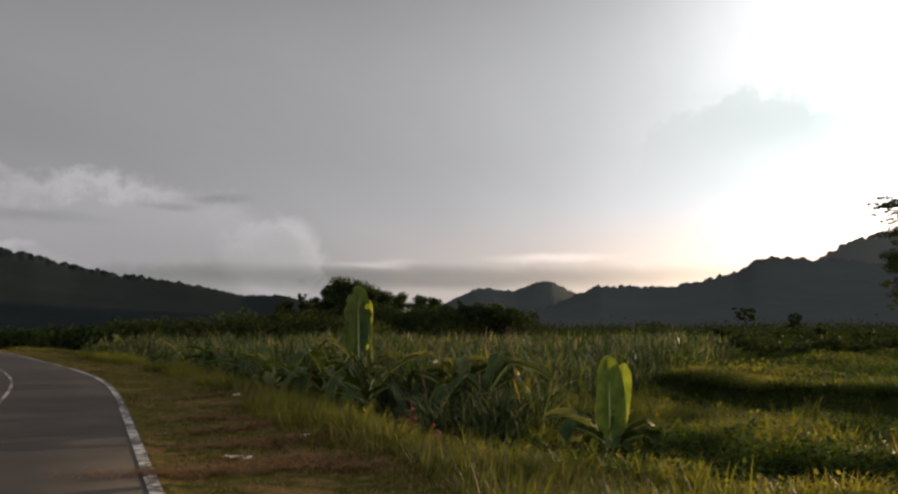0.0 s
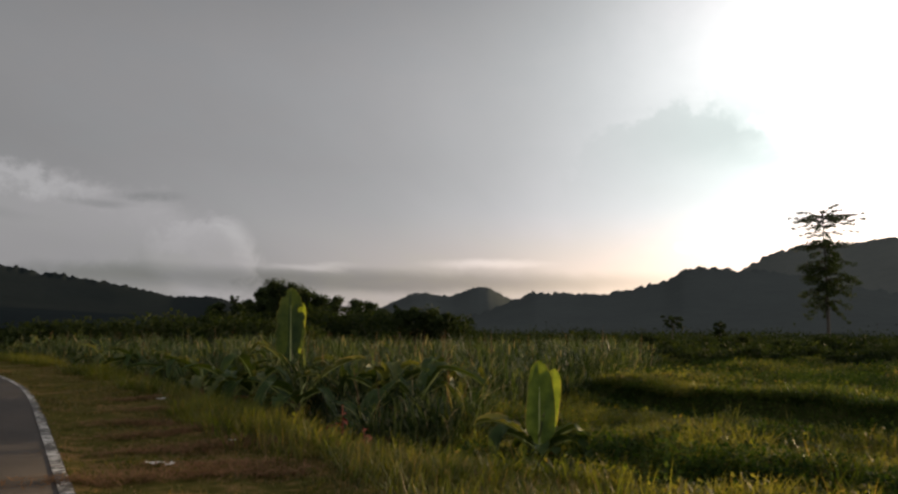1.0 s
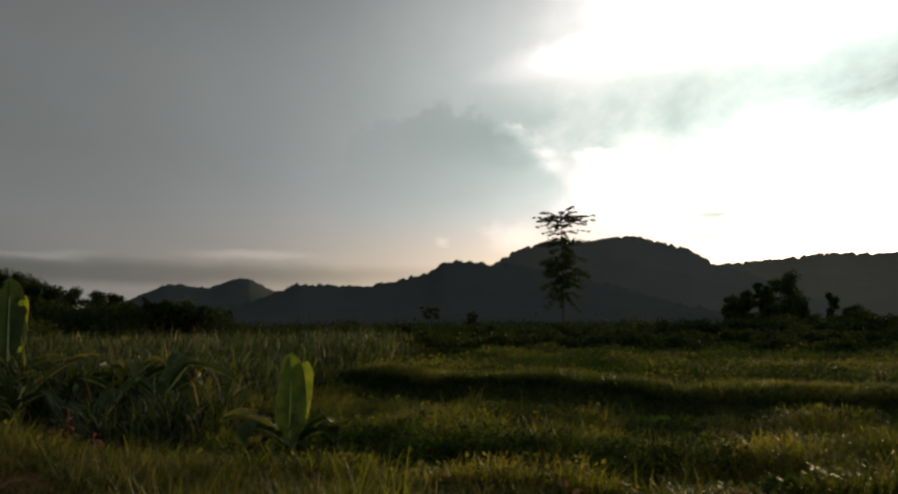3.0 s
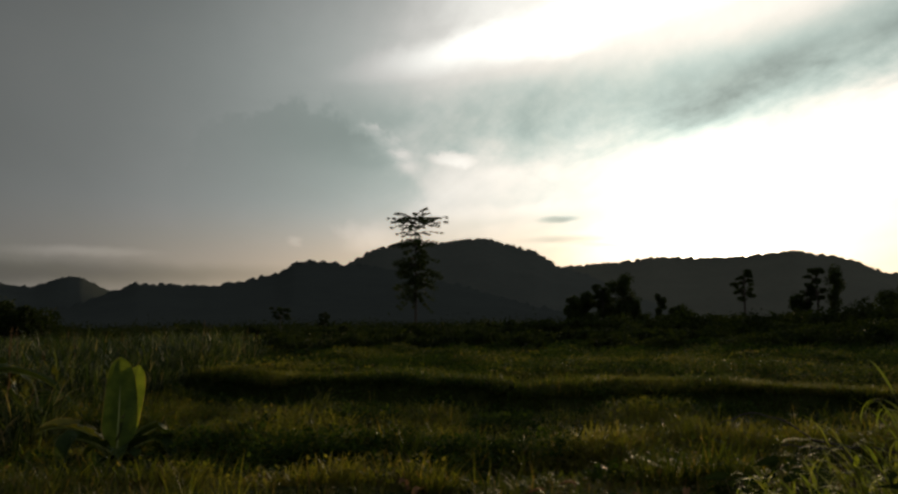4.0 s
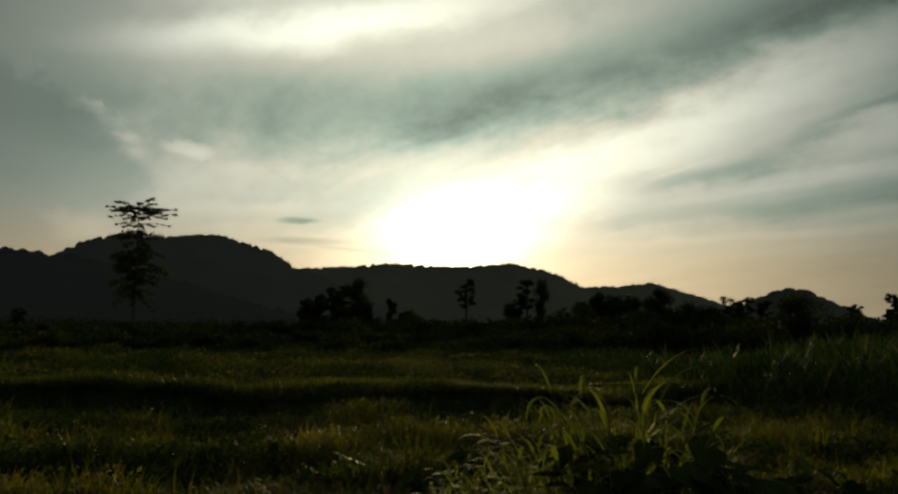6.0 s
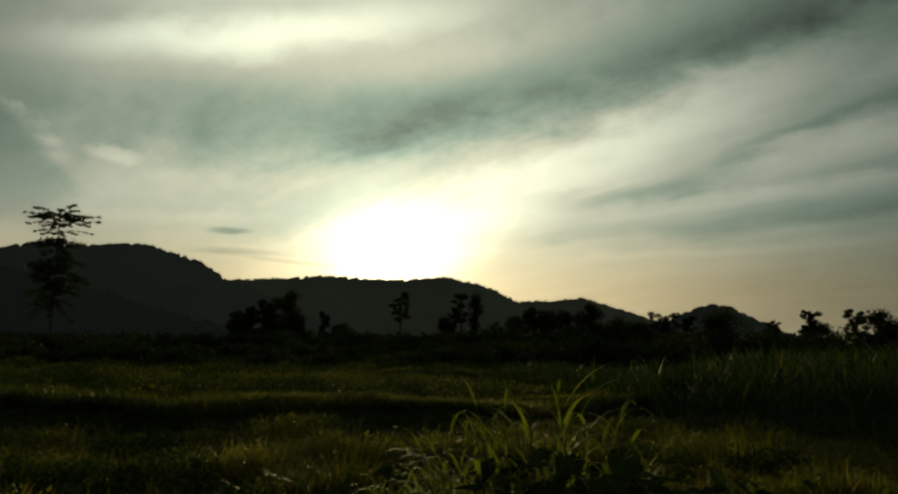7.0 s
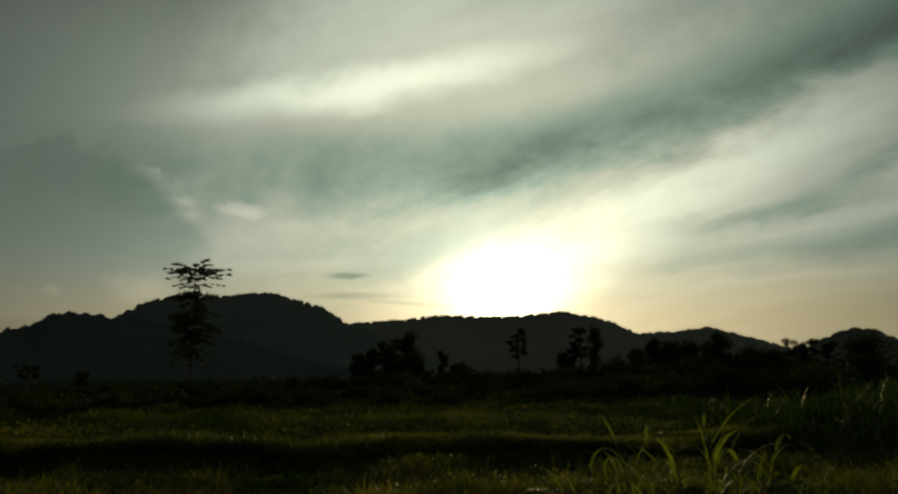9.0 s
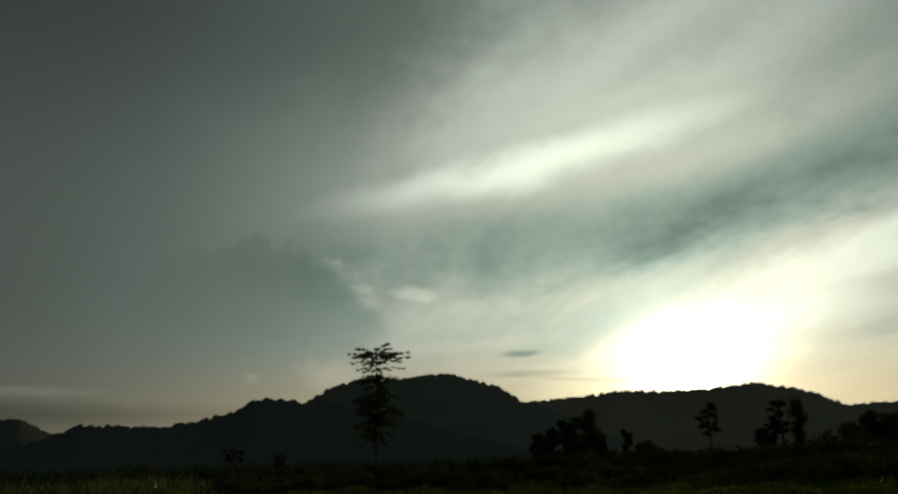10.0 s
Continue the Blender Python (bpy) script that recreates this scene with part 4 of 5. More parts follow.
    keep = (past_bank(x, y) > 1.5) & ~reed_mask(x, y) & ~cane_mask(x, y)
    x, y, r = x[keep], y[keep], r[keep]
    i = np.repeat(np.arange(len(x)), 240)
    k = len(i)
    wide, tall = rng.uniform(0.9, 2.8, len(x)) * (0.8 + r / 70), rng.uniform(0.25, 0.65, len(x))
    a, q = rng.uniform(0, 6.283, k), np.sqrt(rng.random(k))
    g = leaf_bits(x[i] + wide[i] * q * np.cos(a), y[i] + 0.6 * wide[i] * q * np.sin(a), ground_height(x, y)[i] + tall[i] * np.sqrt(1 - 0.92 * q * q) * rng.uniform(0.4, 1.08, k), 0.05 + 0.0022 * r[i], rng)
    stuff("dark_creeper", g, DEEP_SHADE_HERB, "dark green creeper over the fallow field", "creeper")
    # far scrub over the plain
    x, y, r = fan(1500, -14, 110, 105, 420, rng)
    h = rng.uniform(0.8, 2.4, len(x)) * (0.7 + r / 400)
    i = np.repeat(np.arange(len(x)), 26)
    w = (2.0 + r / 90)[i]
    q = rng.normal(size=(len(i), 3)) * 0.5
    g = leaf_bits(x[i] + q[:, 0] * w, y[i] + q[:, 1] * w, ground_height(x, y)[i] + h[i] * np.abs(q[:, 2]), 0.25 + 0.0026 * r[i], rng)
    stuff("far_scrub", g, SHRUB, "low dark scrub over the far plain", "scrub")


# ---------------------------------------------------------------- banana plants
def leaf_mesh(length, width, tilt, droop, mat, seed, fold=0.35, torn=0.0, stalk=0.16):
    """A banana leaf that rises along +x and z from its stalk; tilt in degrees from upright, droop bends its end over."""
    rng = random.Random(seed)
    rows = 16
    p, ang = Vector((0, 0, 0)), radians(tilt)
    path, kink = [], rng.randint(5, 11) if droop > 50 and rng.random() < 0.6 else -1
    for i in range(rows + 1):
        path.append((p.copy(), ang))
        ang += radians(droop) / rows * (0.4 + 1.2 * i / rows)
        if i == kink:
            ang += radians(rng.uniform(35, 75))
        ang = min(ang, radians(172))
        p = p + Vector((math.sin(ang), 0, math.cos(ang))) * length / rows
    verts, uv, faces = [], [], []
    for i, (q, a) in enumerate(path):
        t = i / rows
        s = max(0.0, (t - stalk) / (1 - stalk))
        w = width * 0.5 * (min(1.0, s * 5.0) ** 0.6) * (max(0.0, 1 - s ** 5.0)) ** 0.6 + 0.012
        up = Vector((-math.cos(a), 0, math.sin(a)))
        for side in (-1, -0.5, 0, 0.5, 1):
            tear = 1 - torn * rng.random() if abs(side) == 1 else 1
            wave = 0.05 * width * math.sin(7 * t + 2 * side + seed)
            y = side * w * tear * math.cos(fold * abs(side))
            lift = abs(side) * w * math.sin(fold) + wave * abs(side)
            v = q + Vector((0, y, 0)) + up * lift
            verts.append(v)
            uv.append((t, 0.5 + 0.5 * side))
    for i in range(rows):
        for k in range(4):
            if torn and k in (0, 3) and rng.random() < torn * 0.5:
                continue
            faces.append((i * 5 + k, i * 5 + k + 1, (i + 1) * 5 + k + 1, (i + 1) * 5 + k))
    leaf = quick_mesh("leaf", np.array([tuple(v) for v in verts]), np.array(faces), mat, True, np.array(uv))
    rib_v, rib_f = tube([q + Vector((math.cos(a), 0, -math.sin(a))) * 0.008 for q, a in path], [0.022 * (1 - 0.85 * i / rows) * (0.6 + length * 0.35) for i in range(rows + 1)], 6)
    return leaf, quick_mesh("midrib", np.array([tuple(v) for v in rib_v]), np.array(rib_f), MIDRIB, True)


def build_banana(x, y, stem, leaves, label, dead=3, seed=0):
    """leaves: bearing in which each leans, tilt, length, width, droop, old or not."""
    plant = new("banana_plant")
    plant.location = (x, y, at_ground(x, y) - 0.03)
    tagged(plant, label, "banana plant", "banana plants beside the verge")
    rng = random.Random(seed)
    path = [(0.03 * math.sin(k + seed), 0.03 * math.cos(2 * k + seed), stem * k / 5) for k in range(6)]
    v, f = tube(path, [0.10 * (0.6 + stem * 0.35) * (1 - 0.10 * k) for k in range(6)], 10)
    part("pseudostem", quick_mesh("pseudostem", np.array([tuple(q) for q in v]), np.array(f), STEM, True), plant, "fibrous green-brown stem")
    for k, (turn, tilt, length, width, droop, old, *side) in enumerate(leaves):
        leaf, rib = leaf_mesh(length, width, tilt, droop, (BANANA, BANANA_OLD, BANANA_DEEP_SHADE)[int(old)], seed * 13 + k, 0.18 if tilt < 20 else 0.4, (0.0, 0.55, 0.22)[int(old)], 0.03 if tilt < 20 else 0.16)
        ob = part("leaf", leaf, plant, "tattered older banana leaf" if old == 1 else "")
        ob.matrix_basis = pose(*path[-1][:2], stem * (0.92 - 0.04 * k), 0, 0, 90 - turn) @ pose(0, 0, 0, sum(side))
        part("midrib", rib, ob)
    for k in range(dead):
        turn = rng.uniform(0, 360)
        leaf, rib = leaf_mesh(rng.uniform(0.4, 0.8) * (0.6 + stem * 0.5), 0.14, rng.uniform(70, 110), rng.uniform(30, 70), DEAD, seed * 31 + k, 0.9, 0.5)
        ob = part("dead_leaf", leaf, plant, "withered brown hanging leaf")
        ob.matrix_basis = pose(0, 0, stem * rng.uniform(0.35, 0.8), 0, 0, turn)
    return plant


def build_bananas():
    build_banana(2.25, 10.35, 0.30, [
        (350, 7, 1.27, 0.44, 5, 0, 4), (10, 13, 1.20, 0.34, 4, 0, 12), (345, 5, 0.92, 0.24, 8, 1, 20),
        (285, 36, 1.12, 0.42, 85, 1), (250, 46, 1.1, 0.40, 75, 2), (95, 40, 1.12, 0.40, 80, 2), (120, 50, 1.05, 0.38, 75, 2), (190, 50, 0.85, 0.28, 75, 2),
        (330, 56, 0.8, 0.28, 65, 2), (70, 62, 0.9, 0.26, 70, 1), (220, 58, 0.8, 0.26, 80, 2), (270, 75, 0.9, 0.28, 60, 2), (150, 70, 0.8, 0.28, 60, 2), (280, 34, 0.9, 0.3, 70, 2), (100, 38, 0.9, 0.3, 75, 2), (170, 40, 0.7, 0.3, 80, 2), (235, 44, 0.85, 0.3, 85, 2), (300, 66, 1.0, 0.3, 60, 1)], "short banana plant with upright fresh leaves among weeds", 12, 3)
    build_banana(-2.3, 18.6, 1.05, [
        # the narrow bright second leaf stands in for the broad leaf's lit edge
        (358, 4, 2.1, 0.80, 3, 2, -2), (8, 7, 1.75, 0.34, 3, 0, 7), (290, 36, 1.7, 0.42, 65, 1), (100, 52, 1.8, 0.44, 85, 1), (60, 50, 1.6, 0.44, 75, 2), (250, 60, 1.6, 0.42, 90, 1),
        (180, 60, 1.4, 0.4, 80, 2), (320, 56, 1.6, 0.42, 75, 2), (80, 66, 1.7, 0.42, 70, 1), (210, 50, 1.3, 0.4, 95, 1)], "tall banana plant with one broad upright leaf", 12, 5)
    build_banana(-0.3, 13.3, 0.45, [
        (60, 32, 1.1, 0.40, 25, 2), (310, 46, 1.0, 0.34, 55, 2), (95, 60, 1.1, 0.32, 75, 2), (260, 58, 1.0, 0.32, 75, 1), (200, 54, 0.9, 0.3, 75, 2), (20, 30, 0.95, 0.36, 30, 2), (120, 70, 1.0, 0.3, 60, 2)],
        "young banana plant with spreading dark leaves", 6, 8)
    rng = random.Random(5)
    spots = [(-1.7, 15.3), (0.1, 15.2), (0.7, 13.9), (-2.9, 16.8), (1.5, 15.6), (-3.6, 18.4), (-4.9, 20.4), (-3.4, 23.0), (-0.9, 16.4), (0.6, 19.5), (-6.4, 24.0), (-8.6, 27.0), (-1.2, 23.5), (-15.7, 42.0), (-18.5, 44.0), (-22.5, 48.5), (-11.2, 31.0), (-20.6, 50.5), (-13.4, 36.5)]
    for k, (x, y) in enumerate(spots):
        leaves = [(rng.uniform(0, 360), rng.uniform(20, 62), rng.uniform(1.2, 1.8), rng.uniform(0.34, 0.5), rng.uniform(50, 105), rng.choice((1, 2, 2))) for _ in range(9)]
        build_banana(x, y, rng.uniform(0.45, 0.85), leaves, "banana plant with drooping tattered leaves", 4, 20 + k)


# ---------------------------------------------------------------- trees
def leaf_cloud(centres, radii, count, size, rng, hang=0.0):
    """Many small leaf sprays scattered through lumpy balls, denser towards their skins."""
    centres, radii = np.asarray(centres, float), np.asarray(radii, float)
    pick = rng.choice(len(centres), count, p=(radii.prod(1) ** 0.66) / (radii.prod(1) ** 0.66).sum())
    d = rng.normal(size=(count, 3))
    d /= np.linalg.norm(d, axis=1)[:, None]
    p = centres[pick] + d * radii[pick] * (rng.random(count) ** 0.45)[:, None]
    a = rng.normal(size=(count, 3))
    a[:, 2] = a[:, 2] * 0.6 - hang
    a /= np.linalg.norm(a, axis=1)[:, None]
    b = np.cross(a, rng.normal(size=(count, 3)))
    b /= np.linalg.norm(b, axis=1)[:, None]
    s = (size * rng.uniform(0.5, 1.4, count))[:, None]
    v = np.stack([p - a * s, p + b * s * 0.5 + a * s * 0.1, p + a * s, p - b * s * 0.5 + a * s * 0.1], 1)
    f = np.array([(0, 1, 2), (0, 2, 3)])[None] + (np.arange(count) * 4)[:, None, None]
    return v.reshape(-1, 3), f.reshape(-1, 3)


def build_tree(bearing, far, height, width, style, label, seed, name="tree", group="trees along the far side of the field"):
    """style: round, open (bare limbs with leaf balls), column (overgrown), umbrella."""
    rng = np.random.default_rng(seed)
    x, y = bearing_place(bearing, far)
    tree = tagged(new(name), label, "tree", group)
    tree.location = (x, y, at_ground(x, y) - 0.1)
    girth = 0.018 * height + 0.04
    bare = {"round": 0.22, "open": 0.45, "column": 0.1, "umbrella": 0.6}[style]
    bend = rng.normal(size=2) * 0.025 * height
    path = [(bend[0] * math.sin(2.2 * t), bend[1] * math.sin(1.7 * t + 0.4), height * 0.9 * t) for t in np.linspace(0, 1, 8)]
    v, f = tube(path, [girth * (1.25 - t) for t in np.linspace(0, 1, 8)], 8)
    part("trunk", quick_mesh("trunk", np.array([tuple(q) for q in v]), np.array(f), BARK, True), tree)
    limbs, centres, radii = [], [], []
    count = {"round": 19, "open": 24, "column": 15, "umbrella": 20}[style]
    for k in range(count):
        t = bare + (0.97 - bare) * (k + rng.random()) / count
        a = rng.uniform(0, 6.283)
        spread = {"round": math.sin(math.pi * min(1, 0.15 + (t - bare) / (1 - bare) * 0.8)), "open": 0.35 + 0.65 * rng.random(), "column": 0.5 + 0.3 * rng.random(), "umbrella": 0.95}[style]
        reach = width * 0.5 * spread * rng.uniform(0.5, 0.95)
        base = Vector(path[min(7, int(t * 7))])
        base.z = height * 0.9 * min(1, t)
        lift = height * {"round": 0.08, "open": 0.10, "column": 0.02, "umbrella": 0.10}[style]
        end = Vector((base.x + math.cos(a) * reach, base.y + math.sin(a) * reach, min(height * 0.96, base.z + lift)))
        mid = (base + end) / 2 + Vector((0, 0, 0.25 * lift))
        limbs.append(tube([base, mid, end], [girth * 0.42, girth * 0.26, girth * 0.08], 5))
        rr = width * {"round": 0.215, "open": 0.115, "column": 0.21, "umbrella": 0.12}[style] * rng.uniform(0.7, 1.25)
        centres.append(tuple(end))
        radii.append((rr, rr, rr * {"round": 0.8, "open": 0.62, "column": 1.3, "umbrella": 0.4}[style]))
        if style in ("round", "column"):
            centres.append(tuple((base * 0.6 + end * 0.4)))
            radii.append((rr * 0.8, rr * 0.8, rr * 0.8))
    for lv, lf in limbs:
        part("limb", quick_mesh("limb", np.array([tuple(q) for q in lv]), np.array(lf), BARK, True), tree)
    n = int({"round": 5200, "open": 1900, "column": 3600, "umbrella": 2000}[style] * (1.0 + 0.04 * height))
    tagged(part("crown", quick_mesh("crown", *leaf_cloud(centres, radii, n, 0.0012 * far + 0.02, rng, 0.3), LEAVES), tree), kind="stuff")
    return tree


def build_shrub(x, y, height, width, label, seed, leaf=0.0, group="shrubs across the field"):
    rng = np.random.default_rng(seed)
    shrub = tagged(new("shrub"), label, "shrub", group)
    shrub.location = (x, y, at_ground(x, y) - 0.05)
    stems, centres, radii = [], [], []
    for k in range(7):
        a, r = rng.uniform(0, 6.283), width * 0.36 * math.sqrt(rng.random())
        top = height * rng.uniform(0.45, 0.85) * (1 - 0.5 * (r / (0.5 * width)) ** 2)
        stems.append(tube([(0.2 * r * math.cos(a), 0.2 * r * math.sin(a), 0), (0.7 * r * math.cos(a), 0.7 * r * math.sin(a), top * 0.6), (r * math.cos(a), r * math.sin(a), top)], [0.03, 0.022, 0.008], 5))
        rr = rng.uniform(0.18, 0.30) * width
        centres += [(r * math.cos(a), r * math.sin(a), top), (r * math.cos(a), r * math.sin(a), top * 0.45)]
        radii += [(rr, rr, min(rr, height * 0.3)), (rr, rr, min(rr, height * 0.35))]
    sv, sf = merged(stems)
    tagged(part("branchwork", quick_mesh("branchwork", sv, sf, BARK, True), shrub), kind="stuff")
    far = math.hypot(x, y)
    tagged(part("foliage", quick_mesh("foliage", *leaf_cloud(centres, radii, 620, leaf or 0.0024 * far + 0.03, rng, 0.1), SHRUB), shrub), kind="stuff")
    return shrub


def build_palm(bearing, far, height, seed):
    rng = random.Random(seed)
    x, y = bearing_place(bearing, far)
    palm = tagged(new("oil_palm"), "dark oil palm with arching feathered fronds", "palm", "oil palms at the field's end")
    palm.location = (x, y, at_ground(x, y) - 0.1)
    trunk = height * 0.52
    v, f = tube([(0, 0, 0), (0.05, 0, trunk * 0.5), (0.08, 0.04, trunk)], [0.34, 0.30, 0.26], 9)
    part("trunk", quick_mesh("trunk", np.array([tuple(q) for q in v]), np.array(f), BARK, True), palm)
    for k in range(20):
        a, tilt = rng.uniform(0, 6.283), radians(rng.uniform(0, 70))
        length, p, ang = height * rng.uniform(0.42, 0.52), Vector((0, 0, 0)), tilt
        path = []
        for i in range(9):
            path.append(p.copy())
            ang += radians(6)
            p = p + Vector((math.sin(ang), 0, math.cos(ang))) * length / 8
        verts, faces = tube(path, [0.05 * (1 - i / 10) for i in range(9)], 4)
        tri = []
        for i in range(1, 8):
            for side in (-1, 1):
                for j in (0.0, 0.33, 0.66):
                    q = path[i].lerp(path[i + 1], j)
                    d = (path[i + 1] - path[i]).normalized()
                    out = q + Vector((0, side * 0.75, -0.2)) * (1 - 0.07 * i) * length / 3.0 + d * 0.25
                    b = len(verts)
                    verts += [q, q + d * 0.13, out, out - d * 0.08]
                    tri.append((b, b + 1, b + 2, b + 3))
        me = quick_mesh("frond", np.array([tuple(q) for q in verts]), np.array(faces + tri), LEAVES)
        part("frond", me, palm).matrix_basis = pose(0.08, 0.04, trunk, 0, 0, math.degrees(a))
    return palm


def build_lone_tree():
    rng = np.random.default_rng(3)
    x, y = bearing_place(32.9, 95)
    tree = tagged(new("lone_tree"), "tall slender forest tree with tiered branches standing alone", "tree")
    ground = at_ground(x, y)
    tree.location = (x, y, ground - 0.2)
    top = 95 * math.tan(radians(8.75)) + EYE - ground
    path = [(0.12 * math.sin(3 * t), 0.1 * math.sin(2 * t), (top - 0.3) * t) for t in np.linspace(0, 1, 12)]
    v, f = tube(path, [0.19 * (1.12 - t) + 0.02 for t in np.linspace(0, 1, 12)], 9)
    part("trunk", quick_mesh("trunk", np.array([tuple(q) for q in v]), np.array(f), BARK, True), tree)
    # lowest and highest share of the height, reach, number of limbs, rise of their ends, size of the leaf sprays
    zones = [(0.93, 0.985, 3.8, 20, 0.35, 0.46), (0.89, 0.93, 4.8, 14, 0.35, 0.40), (0.83, 0.87, 3.9, 7, -0.10, 0.34), (0.71, 0.80, 3.0, 15, -0.15, 0.55), (0.58, 0.71, 2.9, 19, -0.45, 0.58),
             (0.46, 0.58, 3.3, 20, -0.60, 0.6), (0.37, 0.46, 2.9, 13, -1.1, 0.55), (0.31, 0.37, 2.9, 7, -1.8, 0.5)]
    for low, high, reach, count, rise, spray in zones:
        for k in range(count):
            share = rng.uniform(low, high)
            a = 6.283 * (k + rng.uniform(-0.45, 0.45)) / count + share * 9
            r = reach * rng.uniform(0.35, 1.05)
            b = Vector((0, 0, share * top - 0.2))
            e = b + Vector((math.cos(a) * r, math.sin(a) * r, rise * r / reach + rng.uniform(-0.35, 0.35)))
            mid = b.lerp(e, 0.5) + Vector((0, 0, 0.2 + 0.15 * abs(rise)))
            lv, lf = tube([b, mid, e], [0.055, 0.04, 0.012], 5)
            limb = part("limb", quick_mesh("limb", np.array([tuple(q) for q in lv]), np.array(lf), BARK, True), tree)
            cs, rs = [], []
            for s in (0.35, 0.6, 0.8, 1.0):
                q = b.lerp(mid, s * 2) if s < 0.5 else mid.lerp(e, s * 2 - 1)
                size = spray * rng.uniform(0.55, 1.15) * (0.7 if s < 0.5 else 1.0)
                cs.append(tuple(q))
                rs.append((size, size, size * (0.45 if share > 0.8 else 0.75)))
            leaves = leaf_cloud(cs, rs, int(260 * spray), 0.125, rng, 0.5)
            tagged(part("leaf_spray", quick_mesh("leaf_spray", *leaves, LEAVES), limb), kind="stuff")


def build_trees():
    line = [
        (45.3, 130, 1.9, 2.6, "round"), (46.2, 133, 2.3, 3.0, "round"), (47.5, 130, 3.05, 4.6, "umbrella"), (47.6, 131, 2.3, 3.6, "round"), (49.1, 128, 3.5, 4.6, "round"), (50.1, 131, 1.6, 2.6, "round"),
        (51.9, 128, 2.35, 2.0, "column"), (53.2, 132, 1.1, 3.6, "round"), (57.8, 138, 3.75, 4.6, "open"), (61.2, 125, 1.85, 3.6, "column"), (62.0, 126, 2.5, 3.4, "open"), (62.8, 124, 3.7, 4.2, "open"),
        (63.8, 124, 4.0, 4.0, "column"), (66.9, 118, 1.8, 3.8, "round"), (68.4, 120, 2.7, 3.2, "round"), (69.6, 120, 2.4, 4.4, "round"), (71.2, 118, 2.3, 4.2, "round"), (73.0, 116, 2.95, 4.2, "round"),
        (74.9, 116, 1.8, 4.4, "round"), (76.6, 112, 1.5, 4.2, "round"), (78.4, 105, 2.4, 4.4, "open"), (79.9, 105, 2.1, 3.0, "umbrella"), (82.7, 100, 2.35, 5.0, "round"), (85.9, 130, 1.75, 3.6, "open"),
        (88.4, 110, 2.55, 3.6, "open"), (88.8, 110, 1.6, 3.6, "round"), (91.2, 112, 2.55, 3.6, "open"), (92.7, 108, 2.5, 4.2, "round"), (94.6, 108, 1.9, 3.8, "round")]
    for k, (b, far, el, w, style) in enumerate(line):
        kind = {"round": "dark leafy tree in the line behind the field", "open": "tall thin tree with open leafy branches", "column": "tree trunk wrapped in dark climbing leaves", "umbrella": "flat-crowned tree with spreading limbs"}[style]
        build_tree(b, far, far * math.tan(radians(el)) + EYE + 0.6, w * (1.3 if style == "round" else 1.1), style, kind, 200 + k)
    knoll = [(-8.2, 190, 3.45, 13.0, "round"), (-6.7, 192, 3.05, 12.0, "round"), (-9.6, 178, 3.1, 6.5, "round"), (-8.6, 183, 3.6, 8.0, "round"), (-7.5, 180, 3.6, 8.0, "round"), (-6.4, 182, 3.0, 7.0, "round"), (-5.2, 180, 2.6, 7.0, "round"), (-10.6, 176, 2.2, 4.5, "round"),
             (-11.7, 172, 2.5, 3.0, "open"), (-3.8, 185, 2.4, 7.0, "round"), (-2.4, 182, 2.3, 6.5, "round"), (-1.2, 180, 2.05, 6.0, "round"), (0.8, 160, 2.25, 1.8, "column"), (-12.8, 175, 1.8, 5.0, "round"),
             (1.2, 150, 1.6, 5.0, "round"), (2.4, 150, 1.7, 5.0, "round"), (3.8, 150, 1.55, 5.0, "round"), (5.0, 152, 1.3, 4.5, "round"), (0.0, 155, 1.5, 5.0, "round")]
    for k, (b, far, el, w, style) in enumerate(knoll):
        build_tree(b, far, far * math.tan(radians(el)) + EYE + 0.8, w, style, "dark leafy tree in the grove beyond the grass", 300 + k, group="grove beyond the tall grass")
    build_tree(22.4, 100, 100 * math.tan(radians(1.25)) + 2.3, 2.7, "umbrella", "small thin umbrella-shaped tree in the field", 401, group="single trees in the field")
    build_tree(25.7, 92, 92 * math.tan(radians(0.85)) + 2.2, 1.9, "open", "small crooked tree overgrown with leaves", 402, group="single trees in the field")
    for k, (b, el) in enumerate([(95.8, 1.7), (97.0, 1.8), (98.4, 2.6), (100.2, 1.9), (102.0, 2.2), (104.0, 2.0), (107, 2.1), (110.0, 2.0)]):
        build_palm(b, 112, 112 * math.tan(radians(el)) + 2.2, 500 + k)
    rng = random.Random(17)
    for k in range(56):      # dark hedge on the far side of the road
        b = -42 + 37 * (k + rng.random()) / 56
        far = rng.uniform(62, 78)
        top = float(np.interp(b, [-40, -32, -28, -23, -17, -12.8, -5], [-0.5, -0.25, 0.05, 0.75, 1.05, 1.25, 0.6])) - rng.uniform(0, 0.5)
        x, y = bearing_place(b, far)
        build_shrub(x, y, far * math.tan(radians(top)) + 2.3, rng.uniform(3.2, 4.8), "dense dark shrub in the hedge across the fields", 600 + k, group="hedge across the fields")
    for k in range(90):      # low scrub under the tree line
        b = 43.5 + 64 * (k + rng.random()) / 90
        far = rng.uniform(92, 118)
        x, y = bearing_place(b, far)
